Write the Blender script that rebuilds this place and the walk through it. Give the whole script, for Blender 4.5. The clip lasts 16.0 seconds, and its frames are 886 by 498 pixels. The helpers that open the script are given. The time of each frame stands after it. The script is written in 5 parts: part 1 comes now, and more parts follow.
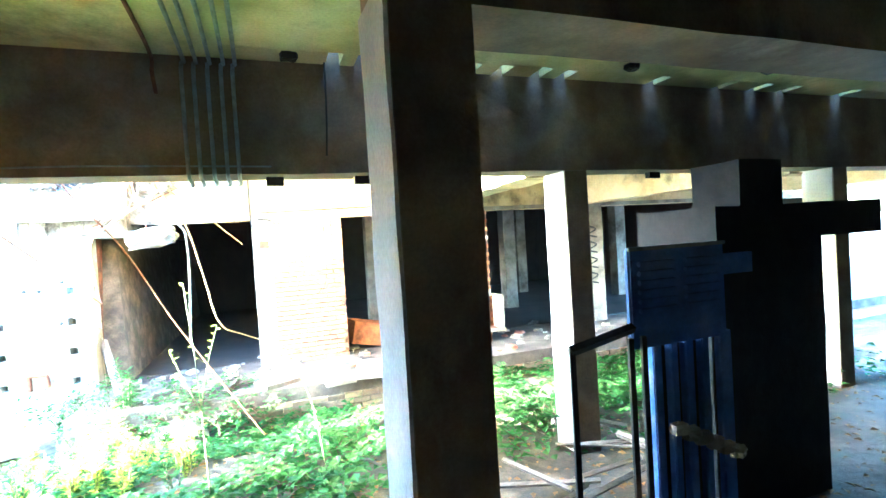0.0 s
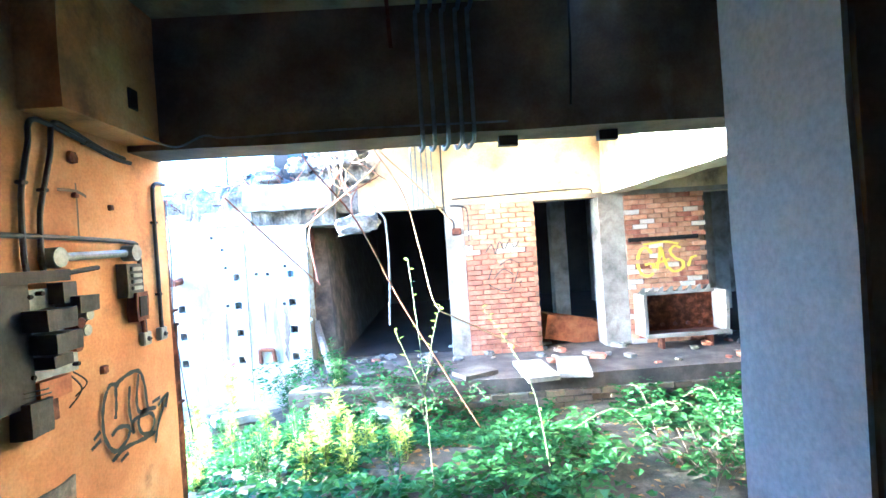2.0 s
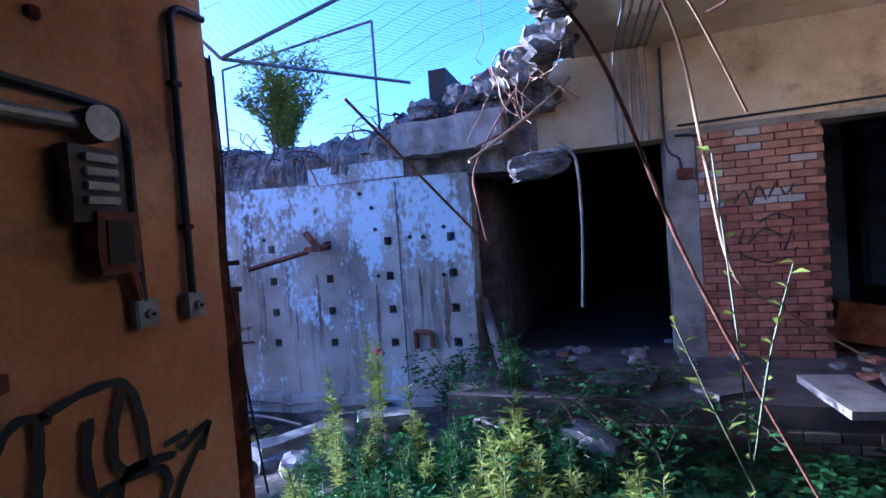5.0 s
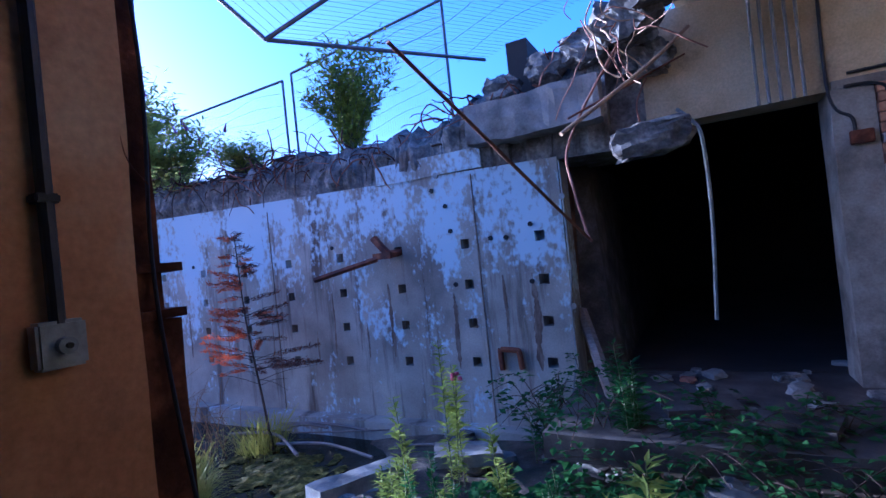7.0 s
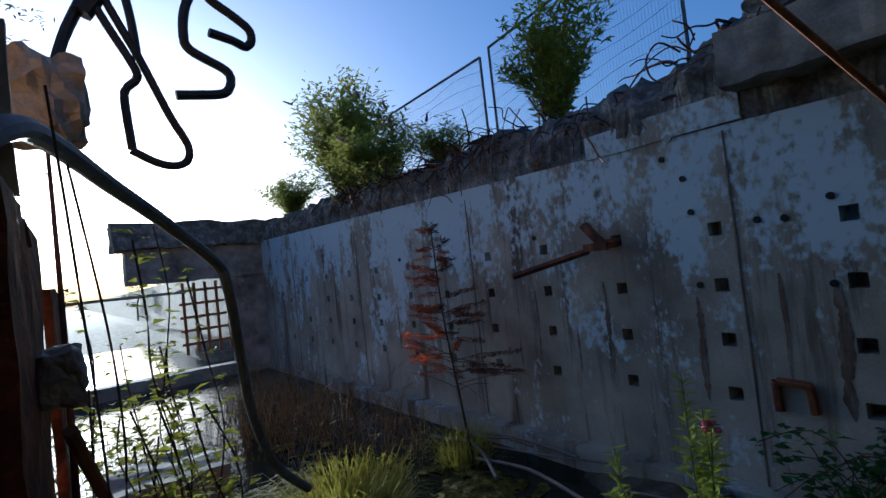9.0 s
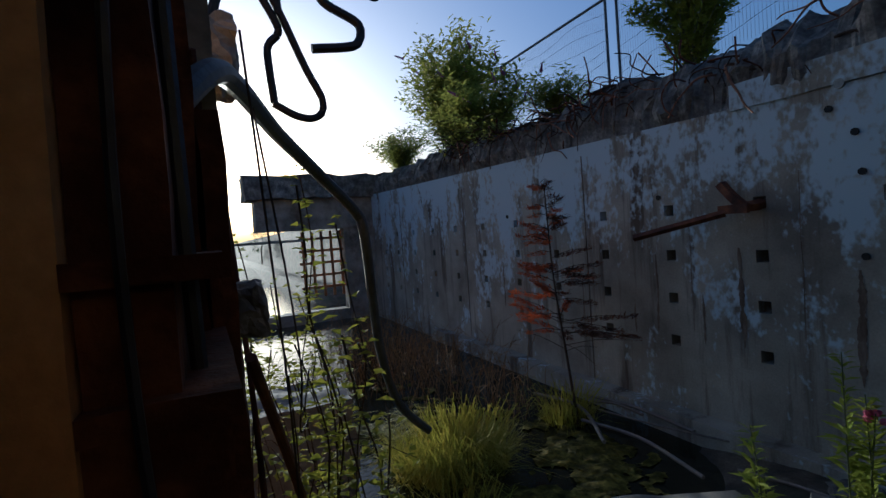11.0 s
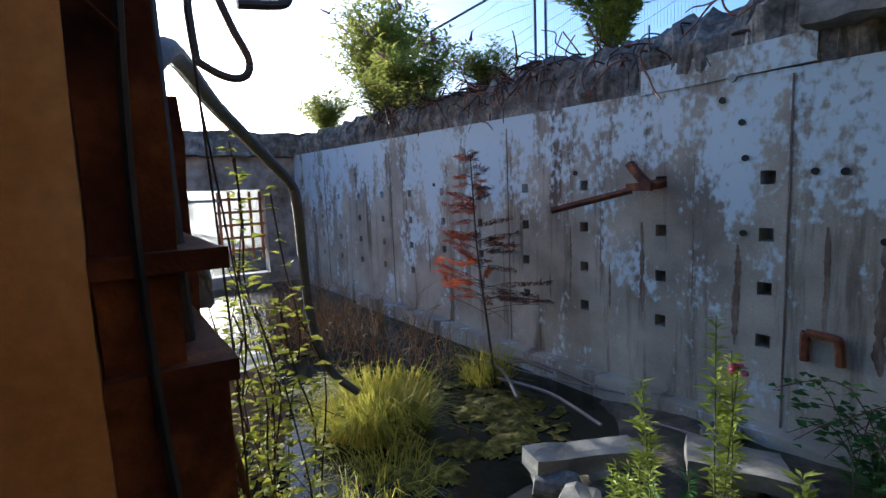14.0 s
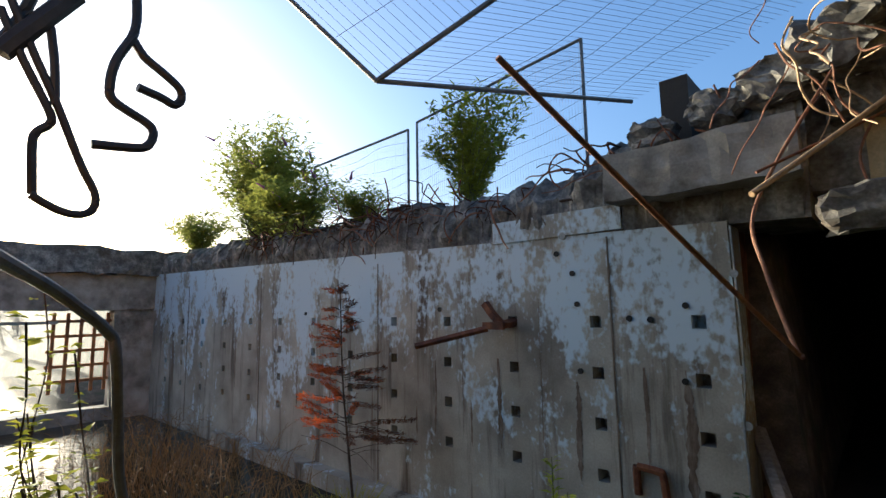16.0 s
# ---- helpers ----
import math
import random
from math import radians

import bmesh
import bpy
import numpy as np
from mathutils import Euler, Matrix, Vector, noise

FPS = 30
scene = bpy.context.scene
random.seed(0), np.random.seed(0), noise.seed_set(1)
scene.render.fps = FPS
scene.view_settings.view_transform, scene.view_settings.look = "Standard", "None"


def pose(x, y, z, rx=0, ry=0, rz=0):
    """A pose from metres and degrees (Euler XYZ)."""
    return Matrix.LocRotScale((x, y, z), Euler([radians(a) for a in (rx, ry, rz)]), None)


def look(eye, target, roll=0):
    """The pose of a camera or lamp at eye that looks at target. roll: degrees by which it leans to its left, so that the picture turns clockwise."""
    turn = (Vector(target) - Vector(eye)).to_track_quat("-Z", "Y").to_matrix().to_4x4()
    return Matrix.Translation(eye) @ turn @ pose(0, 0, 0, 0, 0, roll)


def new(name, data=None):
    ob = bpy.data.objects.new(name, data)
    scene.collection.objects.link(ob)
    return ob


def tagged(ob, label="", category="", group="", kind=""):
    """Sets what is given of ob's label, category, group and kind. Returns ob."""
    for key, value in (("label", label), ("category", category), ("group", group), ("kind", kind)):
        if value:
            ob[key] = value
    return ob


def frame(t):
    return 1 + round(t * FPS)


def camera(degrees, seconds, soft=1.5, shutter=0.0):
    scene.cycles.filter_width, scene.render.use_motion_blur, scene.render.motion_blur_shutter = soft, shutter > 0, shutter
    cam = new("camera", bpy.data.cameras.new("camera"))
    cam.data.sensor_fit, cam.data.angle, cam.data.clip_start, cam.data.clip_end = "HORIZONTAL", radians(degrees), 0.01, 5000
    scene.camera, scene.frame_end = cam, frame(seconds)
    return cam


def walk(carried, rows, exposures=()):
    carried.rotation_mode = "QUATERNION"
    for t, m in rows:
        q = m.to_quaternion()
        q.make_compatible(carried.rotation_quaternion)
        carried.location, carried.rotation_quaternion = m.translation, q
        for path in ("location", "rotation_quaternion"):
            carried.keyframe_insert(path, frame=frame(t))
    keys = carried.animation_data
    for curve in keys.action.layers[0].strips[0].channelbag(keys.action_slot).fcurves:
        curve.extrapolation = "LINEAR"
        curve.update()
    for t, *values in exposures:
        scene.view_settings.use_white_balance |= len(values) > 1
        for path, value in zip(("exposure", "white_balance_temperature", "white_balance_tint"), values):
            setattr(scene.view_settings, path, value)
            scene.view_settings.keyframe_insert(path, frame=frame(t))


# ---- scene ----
cam = camera(84.7, 16.0)
PATH = [
    (0, (0.541, 0.98, 1.692), (1.218, 2.861, 1.645), -3.5),
    (0.3, (0.404, 1.018, 1.636), (0.96, 2.939, 1.606), -2.8),
    (0.5, (0.23, 1.039, 1.606), (0.727, 2.976, 1.59), -4.1),
    (1, (0.165, 1.096, 1.589), (0.426, 3.079, 1.568), -3.6),
    (1.5, (0.155, 1.385, 1.535), (0.274, 3.382, 1.521), -3.6),
    (2, (0.112, 1.63, 1.533), (0.156, 3.629, 1.525), -3.8),
    (2.5, (0.11, 1.792, 1.496), (0.089, 3.792, 1.484), -4.4),
    (3, (-0.044, 2.499, 1.318), (-0.234, 4.49, 1.33), -5.1),
    (3.5, (-0.042, 2.803, 1.294), (-0.345, 4.78, 1.304), -5.2),
    (4, (-0.101, 3.009, 1.253), (-0.508, 4.967, 1.237), -5.5),
    (4.5, (-0.258, 3.254, 1.27), (-0.773, 5.186, 1.235), -4.7),
    (7, (-0.637, 4.249, 1.198), (-1.57, 6.018, 1.225), -6.0),
    (7.5, (-0.783, 4.508, 1.212), (-1.811, 6.223, 1.241), -6.5),
    (8, (-0.884, 4.668, 1.239), (-2.076, 6.274, 1.266), -6.7),
    (8.5, (-1.043, 4.904, 1.248), (-2.429, 6.345, 1.314), -6.8),
    (9, (-1.136, 4.97, 1.246), (-2.718, 6.191, 1.315), -6.4),
    (9.5, (-1.183, 4.981, 1.209), (-2.877, 6.042, 1.279), -6.0),
    (10, (-1.263, 4.945, 1.217), (-3.014, 5.909, 1.268), -5.3),
    (12.5, (-1.198, 4.825, 1.27), (-2.988, 5.686, 1.037), -3.6),
    (13, (-1.243, 4.798, 1.239), (-2.979, 5.761, 1.002), -3.2),
    (13.5, (-1.174, 4.801, 1.274), (-2.865, 5.841, 1.031), -3.1),
    (14, (-1.174, 4.819, 1.279), (-2.813, 5.941, 1.05), -2.4),
    (14.5, (-1.158, 4.829, 1.269), (-2.758, 6.008, 1.046), -1.5),
    (15, (-1.089, 4.824, 1.278), (-2.645, 6.062, 1.061), -1.2),
    (15.5, (-1.044, 4.799, 1.281), (-2.503, 6.166, 1.213), -0.8),
    (16, (-0.953, 4.892, 1.398), (-2.282, 6.365, 1.653), -1.0),
]
EXPOSURES = [
    (0.0, 8.3, 4050, 2), (0.8, 7.6, 3850, 2), (2.0, 6.75, 3650, 10), (2.5, 5.0, 3750, 20), (3.0, 3.6, 3600, 30), (4.5, 2.8, 3500, 32),
    (7.0, 2.2, 3400, 32), (8.0, 2.25, 3450, 28), (9.0, 0.65, 3850, 12), (10.2, -0.1, 3950, 10),
    (12.3, 1.3, 4150, 14), (13.5, 1.95, 4150, 14), (15.0, 1.9, 4150, 14), (16.0, 1.8, 4650, 10),
]
walk(cam, [(t, look(eye, target, roll)) for t, eye, target, roll in PATH], EXPOSURES)

# ---- sky and sun: low sun on the side of the flooded basin ----
SUN_FROM = Vector((-0.994, 0.0, 0.108)).normalized()
sky_world = bpy.data.worlds.new("sky")
scene.world = sky_world
sky_world.use_nodes = True
wn = sky_world.node_tree.nodes
sky = wn.new("ShaderNodeTexSky")
sky.sky_type, sky.sun_disc = "NISHITA", False
sky.sun_elevation = math.asin(SUN_FROM.z)
sky.sun_rotation = math.atan2(SUN_FROM.x, SUN_FROM.y)
sky.air_density, sky.dust_density, sky.ozone_density = 1.0, 5.0, 1.4
wn["Background"].inputs["Strength"].default_value = 0.12
sky_world.node_tree.links.new(sky.outputs["Color"], wn["Background"].inputs["Color"])
sun = new("sun", bpy.data.lights.new("sun", "SUN"))
sun.data.energy, sun.data.angle, sun.data.color = 5.0, radians(0.6), (1.0, 0.74, 0.38)
sun.matrix_world = look(SUN_FROM * 40, (0, 0, 0))


# ---- materials ----
def material(name, colours, scale=4.0, rough=0.85, metal=0.0, bump=0.25, stretch=(1, 1, 1), fine=60.0, grain=0.25,
             stain=None, stain_at=0.58, stain_scale=1.2, stain_stretch=(1, 1, 1), random_tint=0.0, transmit=0.0):
    """Mottled surface: a colour ramp over noise, fine grain, larger stains, and relief."""
    m = bpy.data.materials.new(name)
    m.use_nodes = True
    n, l = m.node_tree.nodes, m.node_tree.links
    bsdf = n["Principled BSDF"]
    co = n.new("ShaderNodeNewGeometry")

    def noise_at(sc, st, detail=6.0, rough_=0.6):
        mp = n.new("ShaderNodeMapping")
        mp.inputs["Scale"].default_value = st
        l.new(co.outputs["Position"], mp.inputs["Vector"])
        t = n.new("ShaderNodeTexNoise")
        t.inputs["Scale"].default_value, t.inputs["Detail"].default_value, t.inputs["Roughness"].default_value = sc, detail, rough_
        l.new(mp.outputs["Vector"], t.inputs["Vector"])
        return t.outputs["Fac"]

    base = noise_at(scale, stretch)
    ramp = n.new("ShaderNodeValToRGB")
    while len(ramp.color_ramp.elements) < len(colours):
        ramp.color_ramp.elements.new(0.5)
    for i, c in enumerate(colours):
        ramp.color_ramp.elements[i].position = 0.32 + 0.36 * i / max(1, len(colours) - 1)
        ramp.color_ramp.elements[i].color = (*c, 1)
    l.new(base, ramp.inputs["Fac"])
    colour = ramp.outputs["Color"]

    def mix(kind, fac, a, b):
        x = n.new("ShaderNodeMix")
        x.data_type, x.blend_type = "RGBA", kind
        if isinstance(fac, float):
            x.inputs["Factor"].default_value = fac
        else:
            l.new(fac, x.inputs["Factor"])
        for s, v in (("A", a), ("B", b)):
            k = [q for q in x.inputs if q.name == s and q.type == "RGBA"][0]
            if isinstance(v, tuple):
                k.default_value = (*v, 1)
            else:
                l.new(v, k)
        return [q for q in x.outputs if q.type == "RGBA"][0]

    def steps(fac, lo, hi):
        r = n.new("ShaderNodeMapRange")
        r.inputs["From Min"].default_value, r.inputs["From Max"].default_value = lo, hi
        l.new(fac, r.inputs["Value"])
        return r.outputs["Result"]

    if stain:
        colour = mix("MIX", steps(noise_at(stain_scale, stain_stretch, 8.0, 0.65), stain_at - 0.04, stain_at + 0.08), colour, stain)
    grained = noise_at(fine, (1, 1, 1), 4.0)
    if grain:
        g = n.new("ShaderNodeValToRGB")
        g.color_ramp.elements[0].position, g.color_ramp.elements[1].position = 0.3, 0.7
        g.color_ramp.elements[0].color = (1 - grain, 1 - grain, 1 - grain, 1)
        l.new(grained, g.inputs["Fac"])
        colour = mix("MULTIPLY", 1.0, colour, g.outputs["Color"])
    if random_tint:
        info = n.new("ShaderNodeObjectInfo")
        hsv = n.new("ShaderNodeHueSaturation")
        l.new(colour, hsv.inputs["Color"])
        r = n.new("ShaderNodeMapRange")
        r.inputs["To Min"].default_value, r.inputs["To Max"].default_value = 1 - random_tint, 1 + random_tint
        l.new(info.outputs["Random"], r.inputs["Value"])
        l.new(r.outputs["Result"], hsv.inputs["Value"])
        colour = hsv.outputs["Color"]
    l.new(colour, bsdf.inputs["Base Color"])
    bsdf.inputs["Roughness"].default_value, bsdf.inputs["Metallic"].default_value = rough, metal
    if bump:
        b1 = n.new("ShaderNodeBump")
        b1.inputs["Strength"].default_value, b1.inputs["Distance"].default_value = bump, 0.02
        l.new(base, b1.inputs["Height"])
        b2 = n.new("ShaderNodeBump")
        b2.inputs["Strength"].default_value, b2.inputs["Distance"].default_value = bump, 0.004
        l.new(grained, b2.inputs["Height"])
        l.new(b1.outputs["Normal"], b2.inputs["Normal"])
        l.new(b2.outputs["Normal"], bsdf.inputs["Normal"])
    if transmit:
        tr = n.new("ShaderNodeBsdfTranslucent")
        l.new(colour, tr.inputs["Color"])
        ms = n.new("ShaderNodeMixShader")
        ms.inputs["Fac"].default_value = transmit
        l.new(bsdf.outputs["BSDF"], ms.inputs[1])
        l.new(tr.outputs["BSDF"], ms.inputs[2])
        l.new(ms.outputs["Shader"], n["Material Output"].inputs["Surface"])
    return m


CONCRETE = material("weathered concrete", [(0.16, 0.14, 0.11), (0.30, 0.27, 0.22), (0.42, 0.39, 0.33)], 3.0, stain=(0.10, 0.08, 0.055), stain_scale=0.9)
SOFFIT = material("mouldy soffit", [(0.40, 0.36, 0.14), (0.60, 0.54, 0.26), (0.72, 0.66, 0.38)], 1.6, stain=(0.24, 0.23, 0.11), stain_scale=0.8, stain_at=0.54)
# Used on the beams, and on column fronts where it paints their shaded side.
BEAM = material("dark brown beam concrete", [(0.09, 0.062, 0.04), (0.18, 0.13, 0.085), (0.29, 0.22, 0.15)], 1.8, stain=(0.30, 0.25, 0.19), stain_scale=1.4, stain_at=0.64, stain_stretch=(1, 1, 0.5))
RENDERED = material("cream limewashed lintel", [(0.52, 0.38, 0.18), (0.72, 0.57, 0.31), (0.80, 0.69, 0.45)], 1.7, stain=(0.22, 0.17, 0.10), stain_scale=1.1, stain_at=0.60)
PLASTER = material("ochre painted plaster", [(0.40, 0.165, 0.032), (0.57, 0.27, 0.07), (0.68, 0.43, 0.18)], 1.5, stain=(0.24, 0.12, 0.045), stain_scale=1.6, stain_at=0.60)
BLEACHED = material("bleached perforated concrete", [(0.20, 0.175, 0.135), (0.33, 0.30, 0.235), (0.46, 0.42, 0.335)], 1.3, bump=0.3, stain=(0.105, 0.078, 0.052),
                    stain_scale=2.2, stain_stretch=(1.8, 1, 0.15), stain_at=0.565, grain=0.22)


def limewash(m, low, high):
    """Flaking white limewash left on the upper part of a wall, with ragged edges and runs."""
    n, l = m.node_tree.nodes, m.node_tree.links
    bsdf = n["Principled BSDF"]
    under = bsdf.inputs["Base Color"].links[0].from_socket
    geo = n.new("ShaderNodeNewGeometry")
    sep = n.new("ShaderNodeSeparateXYZ")
    l.new(geo.outputs["Position"], sep.inputs["Vector"])
    up = n.new("ShaderNodeMapRange")
    up.inputs["From Min"].default_value, up.inputs["From Max"].default_value = low, high
    up.inputs["To Min"].default_value, up.inputs["To Max"].default_value = -0.14, 0.05
    l.new(sep.outputs["Z"], up.inputs["Value"])
    total = up.outputs["Result"]
    for scale, stretch, weight in ((0.8, (1, 1, 0.8), 0.75), (3.0, (1.2, 1, 0.55), 0.60), (22.0, (1, 1, 0.7), 0.42)):
        mp = n.new("ShaderNodeMapping")
        mp.inputs["Scale"].default_value = stretch
        l.new(geo.outputs["Position"], mp.inputs["Vector"])
        t = n.new("ShaderNodeTexNoise")
        t.inputs["Scale"].default_value, t.inputs["Detail"].default_value = scale, 5.0
        l.new(mp.outputs["Vector"], t.inputs["Vector"])
        s = n.new("ShaderNodeMath")
        s.operation = "MULTIPLY_ADD"
        s.inputs[1].default_value = weight
        l.new(t.outputs["Fac"], s.inputs[0])
        l.new(total, s.inputs[2])
        total = s.outputs["Value"]
    cut = n.new("ShaderNodeMapRange")
    cut.inputs["From Min"].default_value, cut.inputs["From Max"].default_value = 0.845, 0.935
    l.new(total, cut.inputs["Value"])
    mx = n.new("ShaderNodeMix")
    mx.data_type = "RGBA"
    l.new(cut.outputs["Result"], mx.inputs["Factor"])
    ca, cb_ = [q for q in mx.inputs if q.type == "RGBA"]
    l.new(under, ca)
    cb_.default_value = (0.49, 0.565, 0.60, 1)
    l.new([q for q in mx.outputs if q.type == "RGBA"][0], bsdf.inputs["Base Color"])


limewash(BLEACHED, 0.2, 1.9)
BROKEN = material("broken aggregate concrete", [(0.07, 0.064, 0.054), (0.19, 0.175, 0.15), (0.42, 0.39, 0.33)], 6.0, bump=0.9, fine=35.0, grain=0.5, stain=(0.12, 0.09, 0.06), stain_scale=2.0)
WHITEWASH = material("pale grey painted column", [(0.40, 0.40, 0.39), (0.52, 0.52, 0.50), (0.60, 0.60, 0.58)], 1.2, stain=(0.28, 0.27, 0.25), stain_scale=1.4, stain_at=0.66)
BRICK_RED = material("red brick", [(0.22, 0.082, 0.042), (0.33, 0.135, 0.070), (0.42, 0.205, 0.115)], 8.0, random_tint=0.28)
BRICK_BUFF = material("limewash-stained brick", [(0.34, 0.16, 0.075), (0.46, 0.24, 0.12), (0.53, 0.33, 0.19)], 8.0, random_tint=0.22)
BRICK_PALE = material("whitened brick", [(0.50, 0.42, 0.35), (0.62, 0.56, 0.49)], 8.0, random_tint=0.12)
BRICK_DARK = material("mossy footing brick", [(0.09, 0.07, 0.045), (0.17, 0.12, 0.075), (0.13, 0.13, 0.06)], 6.0, random_tint=0.3)
MORTAR = material("mortar", [(0.26, 0.15, 0.095), (0.40, 0.27, 0.18)], 12.0)
RUST = material("flaking rust", [(0.045, 0.02, 0.012), (0.13, 0.045, 0.018), (0.26, 0.10, 0.035)], 7.0, 0.8, 0.25, bump=0.5)
RUST_DARK = material("dark scaling rust", [(0.024, 0.010, 0.006), (0.085, 0.030, 0.013), (0.23, 0.080, 0.026)], 9.0, 0.85, 0.0, bump=0.6)
# Dirty concrete, made much darker to carry the shadow over the platform.
DUSTY_SHADED = material("dirty platform concrete darkened for shade", [(0.04, 0.032, 0.026), (0.085, 0.07, 0.056), (0.15, 0.125, 0.10)], 3.0, stain=(0.05, 0.04, 0.03))
REBAR = material("rusty reinforcing bar", [(0.16, 0.07, 0.035), (0.30, 0.14, 0.065)], 20.0, 0.65, 0.3, bump=0.5, fine=120.0)
REBAR_PALE = material("sun-bleached rusty bar", [(0.34, 0.21, 0.10), (0.50, 0.33, 0.16)], 18.0, 0.6, 0.2)
IRON = material("blackened iron", [(0.012, 0.011, 0.010), (0.03, 0.027, 0.024)], 9.0, 0.55, 0.5)
ORANGE_RUST = material("orange rusted tray", [(0.22, 0.07, 0.02), (0.40, 0.15, 0.04), (0.50, 0.22, 0.07)], 5.0, 0.8, 0.1, stain=(0.09, 0.035, 0.016))
GALVANISED = material("weathered galvanised conduit", [(0.20, 0.21, 0.21), (0.36, 0.37, 0.37)], 12.0, 0.5, 0.6)
GREY_PAINT = material("grey painted tube", [(0.085, 0.085, 0.085), (0.16, 0.155, 0.15)], 10.0, 0.6, 0.2)
BLUE_STEEL = material("scuffed blue enamel", [(0.06, 0.11, 0.34), (0.10, 0.18, 0.50), (0.18, 0.27, 0.58)], 5.0, 0.55, 0.1, stain=(0.10, 0.05, 0.03), stain_scale=3.0, stain_at=0.66)
BAKELITE = material("dusty black switchgear", [(0.02, 0.018, 0.016), (0.06, 0.052, 0.045)], 14.0, 0.6)
CERAMIC = material("grimy ceramic and zinc", [(0.22, 0.22, 0.20), (0.42, 0.42, 0.38)], 14.0, 0.5, 0.2)
CABLE = material("black rubber cable", [(0.012, 0.012, 0.014), (0.035, 0.035, 0.04)], 12.0, 0.5)
SOIL = material("leaf litter and soil", [(0.035, 0.028, 0.018), (0.085, 0.065, 0.040), (0.17, 0.135, 0.09)], 5.0, bump=0.9, stain=(0.045, 0.055, 0.02), stain_scale=1.3, grain=0.5)
LEAF = material("ivy leaf", [(0.030, 0.080, 0.018), (0.075, 0.155, 0.032)], 7.0, 0.45, bump=0.0, grain=0.1, transmit=0.35)
LEAF_BRIGHT = material("fresh willowherb leaf", [(0.20, 0.25, 0.022), (0.36, 0.40, 0.05)], 7.0, 0.5, bump=0.0, grain=0.1, transmit=0.40)
LEAF_GREY = material("buddleia leaf", [(0.22, 0.25, 0.035), (0.40, 0.40, 0.07)], 7.0, 0.65, bump=0.0, grain=0.1, transmit=0.6)
LEAF_YELLOW = material("bramble leaf against the light", [(0.20, 0.23, 0.015), (0.38, 0.36, 0.03)], 7.0, 0.75, bump=0.0, grain=0.1, transmit=0.5)
LEAF_FAR = material("far foliage", [(0.03, 0.055, 0.02), (0.075, 0.105, 0.035)], 2.0, 0.6, bump=0.0, transmit=0.2)
NEEDLE = material("orange dead needles", [(0.42, 0.085, 0.02), (0.66, 0.17, 0.03)], 9.0, 0.6, bump=0.0, transmit=0.35)
GRASS = material("sedge blade", [(0.24, 0.25, 0.018), (0.48, 0.42, 0.05)], 8.0, 0.7, bump=0.0, grain=0.1, transmit=0.4)
STRAW = material("dry stems", [(0.15, 0.085, 0.03), (0.34, 0.21, 0.08)], 9.0, 0.8, bump=0.0)
STEM = material("green stem", [(0.09, 0.11, 0.035), (0.16, 0.17, 0.06)], 9.0, 0.6, bump=0.0)
BARK = material("dark twig", [(0.045, 0.03, 0.02), (0.10, 0.07, 0.05)], 12.0, 0.8)
FLOWER = material("mauve flower spike", [(0.30, 0.10, 0.26), (0.50, 0.22, 0.42)], 20.0, 0.6, bump=0.0, transmit=0.3)
PINK = material("pink petal", [(0.60, 0.10, 0.22), (0.70, 0.22, 0.36)], 20.0, 0.6, bump=0.0, transmit=0.3)
# The palest gold of this ramp paints sunlit glints on the algae.
WEED = material("algae mat", [(0.030, 0.030, 0.006), (0.12, 0.10, 0.014), (0.34, 0.27, 0.04)], 11.0, 0.9, bump=0.9, fine=50.0, grain=0.5)
INK = material("black spray paint", [(0.012, 0.012, 0.012), (0.022, 0.022, 0.022)], 9.0, 0.6, bump=0.0, grain=0.0)
YELLOW = material("yellow spray paint", [(0.62, 0.48, 0.01), (0.72, 0.58, 0.02)], 9.0, 0.6, bump=0.0, grain=0.1)
TIMBER = material("grey weathered board", [(0.16, 0.13, 0.10), (0.30, 0.25, 0.20)], 6.0, 0.85, stretch=(1, 8, 8))
# Near-black plaster: the deep rooms' shade is put into this colour.
ROOM_SHADE = material("interior plaster coloured as deep shade", [(0.022, 0.018, 0.014), (0.055, 0.042, 0.03)], 1.5)
STAIN = material("rust run on concrete", [(0.085, 0.055, 0.034), (0.16, 0.115, 0.075), (0.27, 0.22, 0.165)], 6.0, stretch=(3, 1, 0.6))
PALE_SLAB = material("pale fallen slab", [(0.15, 0.135, 0.11), (0.26, 0.24, 0.20), (0.38, 0.36, 0.31)], 4.0, stain=(0.13, 0.11, 0.08), stain_scale=2.0)
PLASTIC_WRAP = material("crumpled pale sheeting", [(0.10, 0.095, 0.085), (0.22, 0.21, 0.19)], 4.0, 0.9)
for dull in (RUST_DARK, BARK, WEED, LEAF, LEAF_BRIGHT, LEAF_GREY, LEAF_YELLOW, GRASS, STRAW):
    dull.node_tree.nodes["Principled BSDF"].inputs["Specular IOR Level"].default_value = 0.12

WATER = bpy.data.materials.new("still dark water")
WATER.use_nodes = True
_n, _l = WATER.node_tree.nodes, WATER.node_tree.links
_n["Principled BSDF"].inputs["Base Color"].default_value = (0.018, 0.018, 0.010, 1)
_n["Principled BSDF"].inputs["Roughness"].default_value = 0.10
_n["Principled BSDF"].inputs["IOR"].default_value = 1.33
_w = _n.new("ShaderNodeTexNoise")
_w.inputs["Scale"].default_value, _w.inputs["Detail"].default_value = 9.0, 3.0
_b = _n.new("ShaderNodeBump")
_b.inputs["Strength"].default_value, _b.inputs["Distance"].default_value = 0.25, 0.02
_g = _n.new("ShaderNodeNewGeometry")
_l.new(_g.outputs["Position"], _w.inputs["Vector"])
